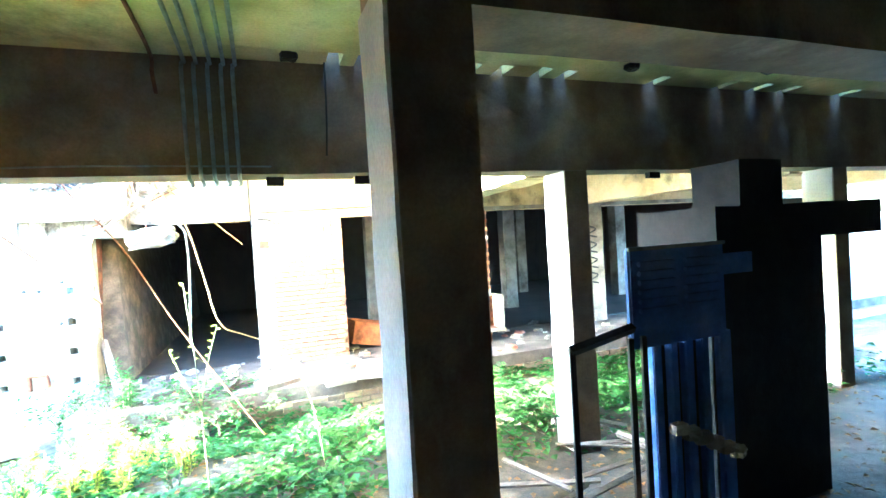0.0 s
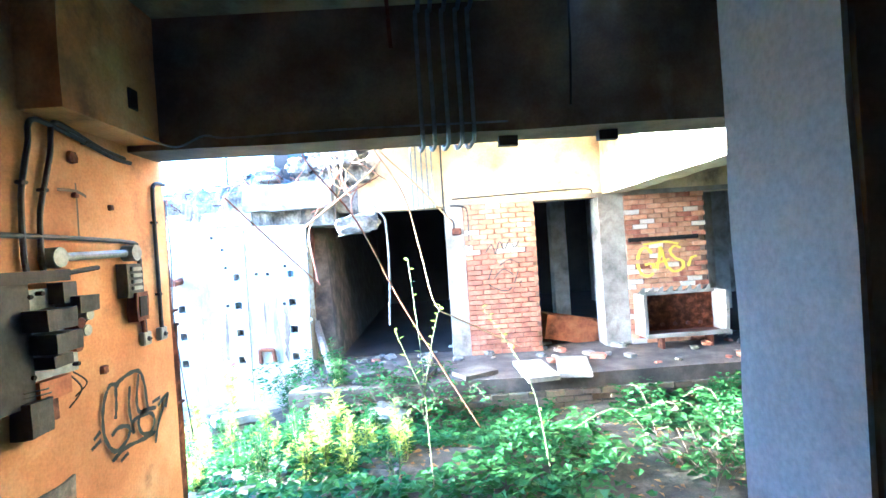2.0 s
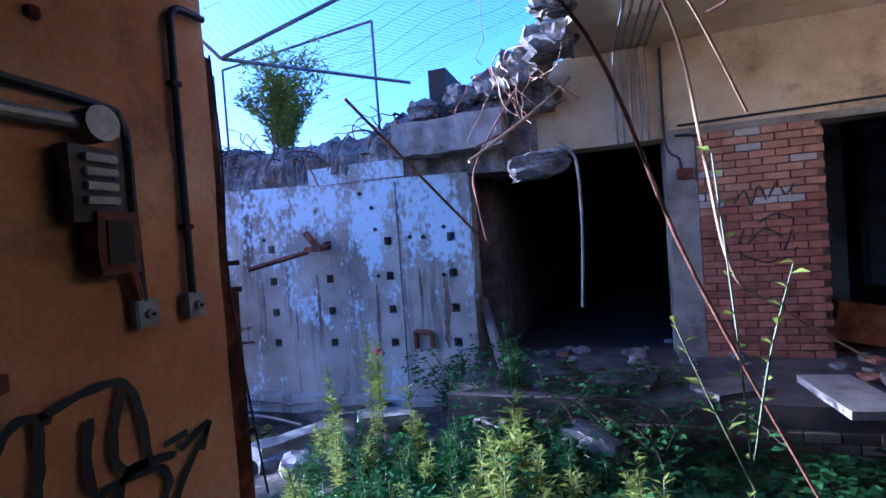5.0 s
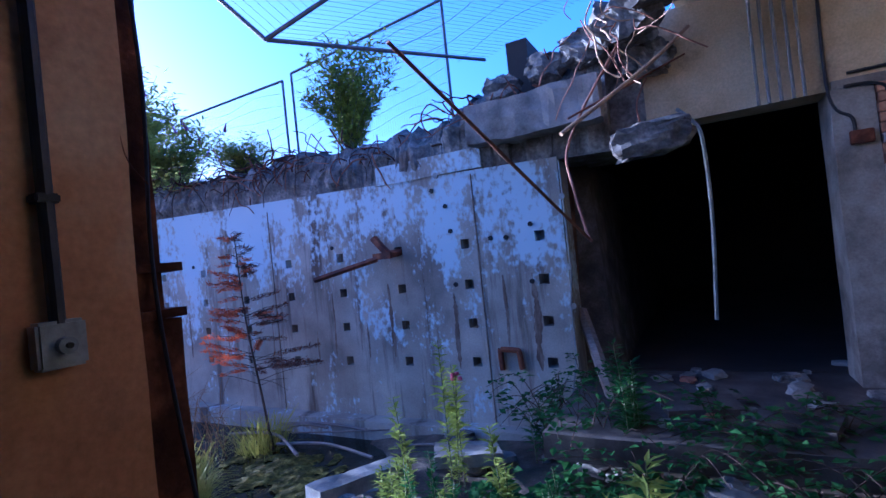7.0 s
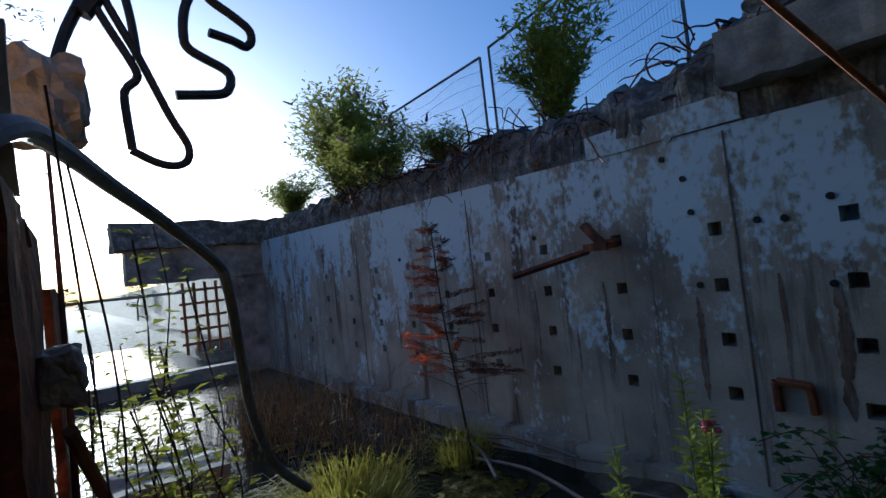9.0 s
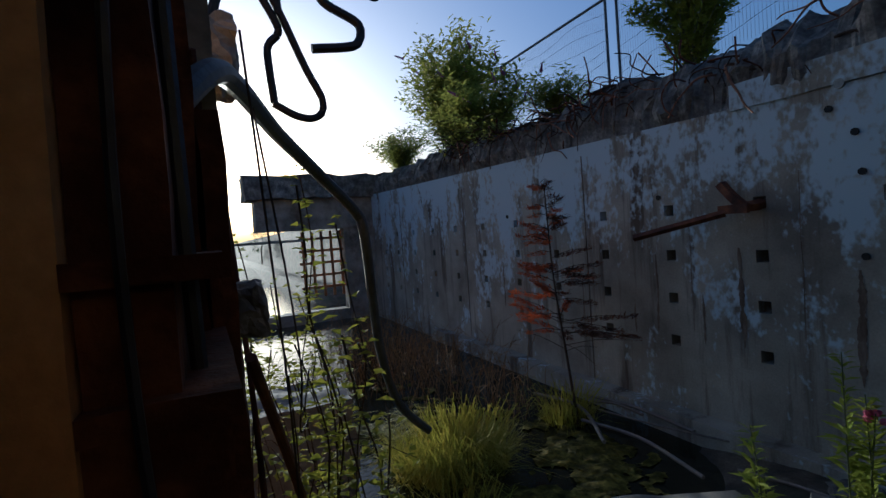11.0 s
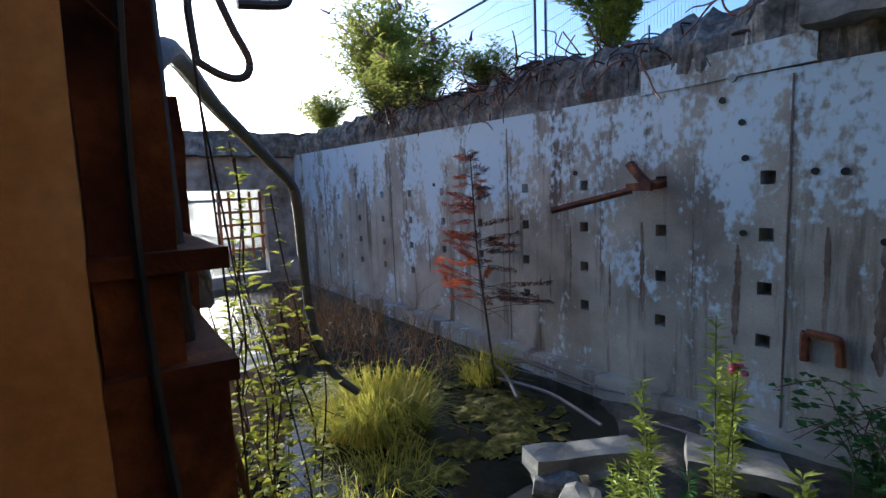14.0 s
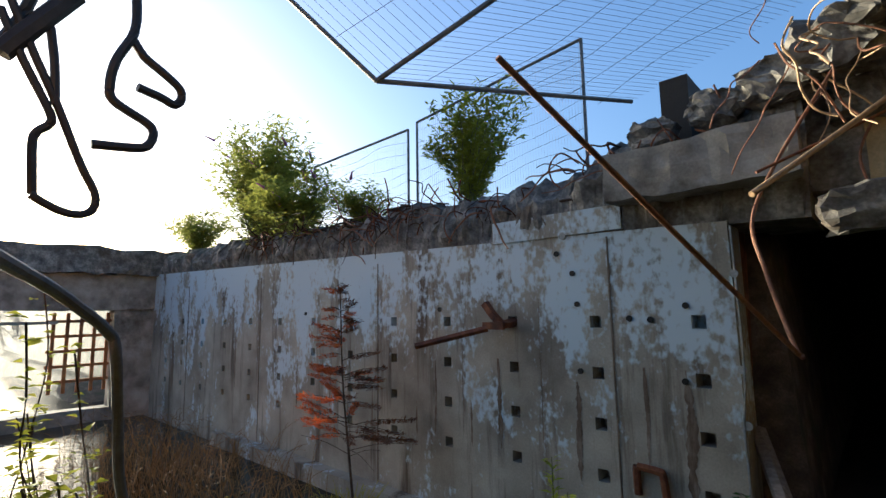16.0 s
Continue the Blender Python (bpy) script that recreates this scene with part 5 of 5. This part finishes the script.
# ---- plants ----
def herb(x, y, z0, h, label, seed, mat=LEAF_BRIGHT, flower=False, stems=2, leaf=0.09, lean=0.05):
    """Upright willowherb: stems with whorls of narrow leaves, denser towards the top."""
    random.seed(seed)
    t = thing("willowherb", x, y, z0, label, "plant", "tall weeds")
    st, spots = bmesh.new(), []
    for s in range(stems):
        bx, by = x + random.uniform(-0.05, 0.05), y + random.uniform(-0.05, 0.05)
        hh = h * (1.0 if s == 0 else random.uniform(0.55, 0.9))
        tip = Vector((bx + random.uniform(-lean, lean), by + random.uniform(-lean, lean), z0 + hh))
        tube([(bx, by, z0 - 0.12), ((bx + tip.x) / 2 + 0.01, by, z0 + hh * 0.5), tip], 0.005, 5, 5, 0.5, st)
        n = int(hh / 0.014)
        for i in range(n):
            f = i / n
            p = Vector((bx, by, z0)).lerp(tip, f)
            for q in range(2):
                d = any_way(0.5)
                k = leaf * (0.55 + 0.7 * math.sin(min(1.0, f * 1.15) * 2.7)) * random.uniform(0.7, 1.15)
                spots.append((p, d, k, k * 0.26))
    tagged(part("stem", st, STEM, t), kind="stuff" if stems > 2 else "")
    leaves("leaves", spots, mat, t)
    if flower:
        for q in range(5):
            part("flower", lump(tip.x + random.uniform(-0.03, 0.03), tip.y + random.uniform(-0.03, 0.03), tip.z + random.uniform(-0.04, 0.02), 0.014, 0.014, 0.012, 0.3, 2, q), PINK, t, "small pink flower")
    return t


H = "tall leafy willowherb in bright light"
herb(-2.40, 7.42, -0.50, 1.07, "tall leafy willowherb with a pink flower on top", 41, flower=True, stems=3)
herb(-2.69, 7.22, -0.50, 0.72, H, 42, stems=2)
herb(-1.78, 6.90, -0.45, 0.60, H, 43, stems=2)
herb(-0.93, 6.25, -0.32, 0.66, H, 44, stems=4, leaf=0.11)
herb(-1.17, 7.75, -0.40, 0.88, "tall dark green weed by the doorway", 45, LEAF, stems=4, leaf=0.10)
herb(-1.95, 8.1, -0.5, 0.45, H, 46, LEAF, stems=3)
random.seed(47)
for k in range(70):
    x, y = random.uniform(-2.6, -0.2), random.uniform(5.3, 7.0)
    herb(x, y, ground_z(x, y), random.uniform(0.25, 0.55), "low fine-leaved weed in the court", 200 + k, random.choice((LEAF_BRIGHT, LEAF)), stems=3, leaf=0.07)


def bramble(x, y, z, w, h, n, label, mat, seed, leaf=0.07):
    random.seed(seed)
    t = thing("bramble", x, y, z, label, "plant", "brambles")
    st, spots = bmesh.new(), []
    for k in range(n):
        a = random.uniform(0, 6.28)
        p0 = Vector((x + random.uniform(-0.3, 0.3) * w, y + random.uniform(-0.3, 0.3) * w, z - 0.05))
        p1 = p0 + Vector((math.cos(a) * w * 0.3, math.sin(a) * w * 0.3, h * random.uniform(0.5, 1.1)))
        p2 = p1 + Vector((math.cos(a) * w * 0.4, math.sin(a) * w * 0.4, -h * random.uniform(0.0, 0.5)))
        tube([p0, p1, p2], 0.004, 4, 5, 0.6, st)
        for q in range(16):
            f = random.random()
            p = (p0.lerp(p1, f * 2) if f < 0.5 else p1.lerp(p2, f * 2 - 1)) + Vector((random.gauss(0, 0.03), random.gauss(0, 0.03), random.gauss(0, 0.03)))
            spots.append((p, any_way(0.3), leaf * random.uniform(0.6, 1.3), leaf * 0.75))
    tagged(part("stem_tangle", st, BARK, t), kind="stuff")
    leaves("leaves", spots, mat, t)


bramble(-8.4, 8.72, 2.62, 1.3, 0.35, 26, "straggling yellow-green growth spilling over the wall head", LEAF_GREY, 302, 0.06)
bramble(-7.2, 8.72, 2.56, 1.2, 0.30, 20, "straggling yellow-green growth spilling over the wall head", LEAF_GREY, 303, 0.06)
DARKB = "sprawling dark green bramble by the doorway"
bramble(-1.45, 8.0, -0.35, 0.9, 0.55, 26, DARKB, LEAF, 51)
bramble(-0.7, 7.5, -0.4, 1.0, 0.35, 24, DARKB, LEAF, 52)
bramble(0.1, 7.55, -0.3, 1.1, 0.3, 26, DARKB, LEAF, 153)
bramble(-0.4, 7.9, -0.15, 0.8, 0.25, 20, DARKB, LEAF, 154)
bramble(-1.9, 8.3, -0.45, 0.7, 0.5, 18, DARKB, LEAF, 53)
bramble(2.1, 5.1, -0.2, 1.0, 0.45, 26, "green bramble round the court column", LEAF, 54, 0.09)
bramble(3.0, 5.2, -0.2, 0.8, 0.5, 22, "green bramble round the court column", LEAF, 55, 0.09)
BACKLIT = "bramble with yellow-green leaves against the low sun"
bramble(-2.75, 5.15, -0.5, 0.6, 0.6, 12, BACKLIT, LEAF_YELLOW, 56, 0.05)
bramble(-3.6, 5.0, -0.75, 1.0, 1.3, 14, BACKLIT, LEAF_YELLOW, 57, 0.055)
bramble(-6.5, 4.8, -0.8, 1.3, 1.2, 18, BACKLIT, LEAF_YELLOW, 58, 0.08)
random.seed(59)
trail = thing("trailing_bramble", -2.6, 5.1, 1.3, "bramble trails hanging in front of the water", "plant")
st, spots = bmesh.new(), []
for k in range(20):
    p = Vector((random.uniform(-3.4, -2.3), random.uniform(4.97, 5.24), random.uniform(0.7, 1.55)))
    pts = [p]
    for q in range(6):
        pts.append(pts[-1] + Vector((random.uniform(-0.12, 0.06), random.uniform(-0.03, 0.06), -random.uniform(0.15, 0.3))))
    tube(pts, 0.003, 4, 4, 0.7, st)
    for c in smooth_path(pts, 5):
        for q in range(2):
            spots.append((c + Vector((random.gauss(0, 0.03), random.gauss(0, 0.015), random.gauss(0, 0.02))), any_way(0.3), random.uniform(0.025, 0.055), 0.028))
tagged(part("stem_tangle", st, BARK, trail), kind="stuff")
leaves("leaves", spots, LEAF_YELLOW, trail)
random.seed(60)
sap = thing("sapling", -0.05, 5.0, -0.2, "thin arching sapling with pale yellow-green leaves", "plant")
st, spots = bmesh.new(), []
for pts in ([(0.02, 5.0, -0.3), (0.0, 5.0, 0.4), (-0.02, 5.0, 0.9), (-0.06, 4.99, 1.45)], [(0.0, 5.0, 0.55), (0.06, 5.03, 0.85), (0.14, 5.05, 1.13)], [(0.0, 5.0, 0.5), (-0.1, 5.0, 0.75), (-0.18, 5.0, 0.97)], [(0.9, 5.25, -0.3), (0.8, 5.22, 0.4), (0.62, 5.2, 0.8), (0.45, 5.2, 1.07)]):
    tube(pts, 0.0055, 5, 6, 0.4, st)
    cs = smooth_path(pts, 6)
    for c in cs[4:]:
        spots.append((c, any_way(0.5), random.uniform(0.03, 0.07), 0.028))
part("stem", st, STEM, sap)
leaves("leaves", spots, LEAF_BRIGHT, sap)

bramble(-7.5, 5.0, -0.8, 1.8, 1.0, 26, BACKLIT, LEAF_YELLOW, 157, 0.09)
random.seed(159)
fir = thing("fir_tree", -6.5, 4.2, -0.6, "tall dark blue-green fir tree beyond the wall end", "tree")
part("trunk", tube([(-6.5, 4.2, -0.9), (-6.48, 4.2, 2.5), (-6.5, 4.2, 5.6)], 0.09, 8, 4, 0.3), BARK, fir)
spots = []
for k in range(60):
    zz = random.uniform(2.3, 5.4)
    ln = (5.9 - zz) * 0.32 + 0.2
    aa = random.uniform(0, 6.28)
    for q in range(60):
        f = random.random()
        spots.append((Vector((-6.5 + math.cos(aa) * ln * f + random.gauss(0, 0.05), 4.2 + math.sin(aa) * ln * f + random.gauss(0, 0.05), zz - 0.2 * f + random.gauss(0, 0.02))), any_way(0.2), 0.09, 0.018))
leaves("crown", spots, LEAF_FAR, fir)

# orange dead conifer in front of the wall
random.seed(61)
con = thing("dead_conifer", -5.3, 8.1, -0.7, "small dead conifer with bright orange needles", "tree")
part("trunk", tube([(-4.95, 8.0, -0.75), (-5.08, 8.02, -0.1), (-5.25, 8.05, 0.7), (-5.32, 8.06, 1.66)], 0.016, 6, 5, 0.3), BARK, con)
st, spots, bare = bmesh.new(), [], []
for k in range(70):
    f = random.uniform(0.25, 1.0)
    p = Vector((-4.98, 8.0, -0.6)).lerp(Vector((-5.40, 8.08, 1.70)), f)
    ln = ((1.05 - f) * 0.95 + 0.10) * random.uniform(0.55, 1.1)
    a = random.uniform(0, 6.28)
    tip = p + Vector((math.cos(a) * ln, math.sin(a) * ln * 0.6, ln * random.uniform(-0.1, 0.28)))
    tube([p, p.lerp(tip, 0.5) + Vector((0, 0, 0.03)), tip], 0.004, 4, 3, 0.4, st)
    if f > 0.3:
        for q in range(int(210 * ln) + 10):
            c = p.lerp(tip, random.uniform(0.25, 1.05)) + Vector((random.gauss(0, 0.012), random.gauss(0, 0.012), random.gauss(-0.008, 0.010)))
            # Branches pointing away from the sun get dark needles, shade by colour.
            (spots if math.cos(a) < 0.55 else bare).append((c, (tip - p).normalized() + any_way(0.4) * 0.8, random.uniform(0.035, 0.07), 0.013))
tagged(part("branch_tangle", st, BARK, con), kind="stuff")
leaves("needles", spots, NEEDLE, con)
leaves("withered_needles", bare, RUST, con, "dark brown needles colouring the side away from the sun")


def tussock(x, y, z, n, h, label, seed, mat=GRASS, spread=0.35):
    random.seed(seed)
    t = thing("grass_tussock", x, y, z, label, "grass")
    verts, faces = [], []
    for k in range(n):
        a, r0 = random.uniform(0, 6.28), random.random() ** 0.6 * spread
        p = Vector((x + math.cos(a) * r0, y + math.sin(a) * r0, z - 0.05))
        o = Vector((math.cos(a), math.sin(a), 0)) * random.uniform(0.05, 0.8) * h + Vector((random.gauss(0, 0.08), random.gauss(0, 0.08), 0))
        hh = h * random.uniform(0.25, 1.0) ** 0.8 * random.choice((1.0, 1.0, 1.25))
        side = Vector((-math.sin(a + 0.6), math.cos(a + 0.6), 0)) * 0.005
        c = [p, p + o * 0.25 + Vector((0, 0, hh * 0.6)), p + o * 0.7 + Vector((0, 0, hh * 0.95)), p + o * 1.25 + Vector((0, 0, hh * 0.8))]
        b = len(verts)
        for i, q in enumerate(c):
            verts += [q - side * (1 - i / 4), q + side * (1 - i / 4)]
        faces += [(b + 2 * i, b + 2 * i + 1, b + 2 * i + 3, b + 2 * i + 2) for i in range(3)]
    me = bpy.data.meshes.new("grass_mass")
    me.from_pydata(verts, [], faces)
    me.materials.append(mat)
    tagged(adopt(new("grass_mass", me), t), kind="stuff")


tussock(-4.95, 6.60, WATER_Z, 1700, 0.40, "sunlit yellow-green sedge tussock in the water", 62, GRASS, 0.48)
tussock(-5.1, 8.0, WATER_Z, 260, 0.40, "thin sedge clump under the dead conifer", 63, GRASS, 0.25)
tussock(-4.1, 6.2, WATER_Z, 220, 0.25, "low sedge at the water edge", 64, GRASS, 0.4)
tussock(-3.3, 5.6, -0.68, 320, 0.40, "sunlit grass clump beside the wall end", 65, GRASS, 0.30)
random.seed(66)
brush = thing("dead_brush", -6.8, 7.2, WATER_Z, "tangle of dry brown stems standing in the water", "brush")
st = bmesh.new()
for k in range(420):
    x, y = random.uniform(-10.5, -5.2), random.uniform(6.6, 8.2)
    a, ln = random.uniform(0, 6.28), random.uniform(0.2, 0.75)
    tube([(x, y, WATER_Z - 0.05), (x + math.cos(a) * ln * 0.3, y + math.sin(a) * ln * 0.3, WATER_Z + ln * 0.7), (x + math.cos(a) * ln * 0.8, y + math.sin(a) * ln * 0.8, WATER_Z + ln * random.uniform(0.5, 1.2))], 0.004, 3, 3, 0.5, st)
tagged(part("stem_tangle", st, STRAW, brush), kind="stuff")
tussock(-8.2, 7.0, WATER_Z, 500, 0.35, "dry grass among the dead brush", 67, STRAW, 1.4)

# algae mat on the water
random.seed(68)
bm = bmesh.new()
nx, ny = 130, 90
grid = [[None] * (ny + 1) for _ in range(nx + 1)]
for i in range(nx + 1):
    for j in range(ny + 1):
        x, y = -7.6 + 4.4 * i / nx, 5.3 + 2.9 * j / ny
        f = noise.noise(Vector((x * 1.1, y * 1.1, 7))) + 0.6 * noise.noise(Vector((x * 3.4, y * 3.4, 3))) - ((x + 4.9) / 2.4) ** 2 * 0.5 - ((y - 6.8) / 1.3) ** 2 * 0.5 + 0.45 * noise.noise(Vector((x * 9.0, y * 9.0, 1))) + 0.10
        grid[i][j] = (f, bm.verts.new((x + random.uniform(-0.02, 0.02), y + random.uniform(-0.02, 0.02), WATER_Z + min(0.03, max(-0.03, f * 0.05)) + random.uniform(0, 0.012))))
for i in range(nx):
    for j in range(ny):
        q = (grid[i][j], grid[i + 1][j], grid[i + 1][j + 1], grid[i][j + 1])
        if sum(c[0] > 0 for c in q) >= 3:
            bm.faces.new([c[1] for c in q])
bmesh.ops.delete(bm, geom=[v for v in bm.verts if not v.link_faces], context="VERTS")
solid("algae_mat", bm, WEED, "yellow-green algae mat floating on the water", "algae", kind="stuff")

# ivy and leaf litter on the court floor
random.seed(69)
spots, litter, dark = [], [], []
while len(spots) < 17000:
    x, y = random.uniform(-2.2, 7.5), random.uniform(4.4, 7.6)
    if noise.noise(Vector((x * 0.8, y * 0.8, 5))) < -0.25 or (x > 1.2 and y < 5.1 and random.random() < 0.8):
        continue
    h = abs(noise.noise(Vector((x * 1.7, y * 1.7, 9)))) * 0.5 + 0.04
    p = Vector((x, y, ground_z(x, y) + random.uniform(0.01, h)))
    s = random.uniform(0.045, 0.11)
    spots.append((p, any_way(0.25), s, s * 0.8))
leaf_ob = leaf_mesh("ivy", spots, LEAF)
tagged(leaf_ob, "dense carpet of green ivy over the court floor", "ivy", kind="stuff")
for k in range(3500):
    x, y = random.uniform(-2.5, 7.5), random.uniform(2.0, 7.5)
    s = random.uniform(0.03, 0.08)
    litter.append((Vector((x, y, ground_z(x, y) + random.uniform(0.0, 0.03))), any_way(0.08), s, s * 0.6))
tagged(leaf_mesh("leaf_litter", litter, STRAW), "dry brown leaf litter on the ground", "leaf litter", kind="stuff")

# ---- bricks: pier, panel and footing ----
brick_bm = box(-0.1085, 0.1085, -0.045, 0.045, -0.0335, 0.0335)
bmesh.ops.bevel(brick_bm, geom=brick_bm.edges[:], offset=0.004, segments=1, affect="EDGES")
brick_meshes = {}
for m_ in (BRICK_RED, BRICK_BUFF, BRICK_PALE, BRICK_DARK):
    me = bpy.data.meshes.new("brick")
    brick_bm.to_mesh(me)
    me.materials.append(m_)
    brick_meshes[m_] = me
brick_bm.free()


def brickwork(wall, x0, x1, z0, z1, y, pick, keep=1.0):
    row = 0
    z = z0 + 0.0375
    while z < z1:
        x = x0 + (0.1125 if row % 2 == 0 else 0.0)
        while x < x1 + 0.01:
            a, b = max(x - 0.1085, x0), min(x + 0.1085, x1)
            if b - a > 0.04 and random.random() < keep:
                ob = new("brick", brick_meshes[pick(x, z)])
                ob.parent = wall
                ob.matrix_basis = pose((a + b) / 2, y + random.uniform(-0.004, 0.004), z, 0, 0, random.uniform(-0.8, 0.8)) @ Matrix.Diagonal(((b - a) / 0.217, 1, 1, 1))
            x += 0.225
        z += 0.075
        row += 1


random.seed(71)
pier = solid("wall_pier", box(0.60, 1.68, 8.94, 9.25, -0.3, 2.13), MORTAR, "red brick pier whitened towards the top", "wall", kind="structure")
brickwork(pier, 0.605, 1.675, FLOOR2, 2.12, 8.93, lambda x, z: BRICK_RED if z < 1.36 + 0.12 * math.sin(x * 9) else (BRICK_PALE if random.random() < 0.10 or 1.36 < z < 1.46 else BRICK_BUFF))
panel_w = solid("wall_panel", box(3.03, 4.26, 8.94, 9.2, -0.3, 2.13), MORTAR, "buff brick infill panel", "wall", kind="structure")
brickwork(panel_w, 3.035, 4.255, FLOOR2, 2.12, 8.93, lambda x, z: BRICK_BUFF if random.random() < 0.7 else (BRICK_RED if random.random() < 0.6 else BRICK_PALE))
foot = solid("wall_footing", box(-1.0, 8.0, 7.56, 7.66, -0.9, -0.302), MORTAR, "mossy brick footing of the platform", "wall", kind="structure")
brickwork(foot, -0.98, 7.0, -0.60, -0.31, 7.55, lambda x, z: BRICK_DARK, 0.93)
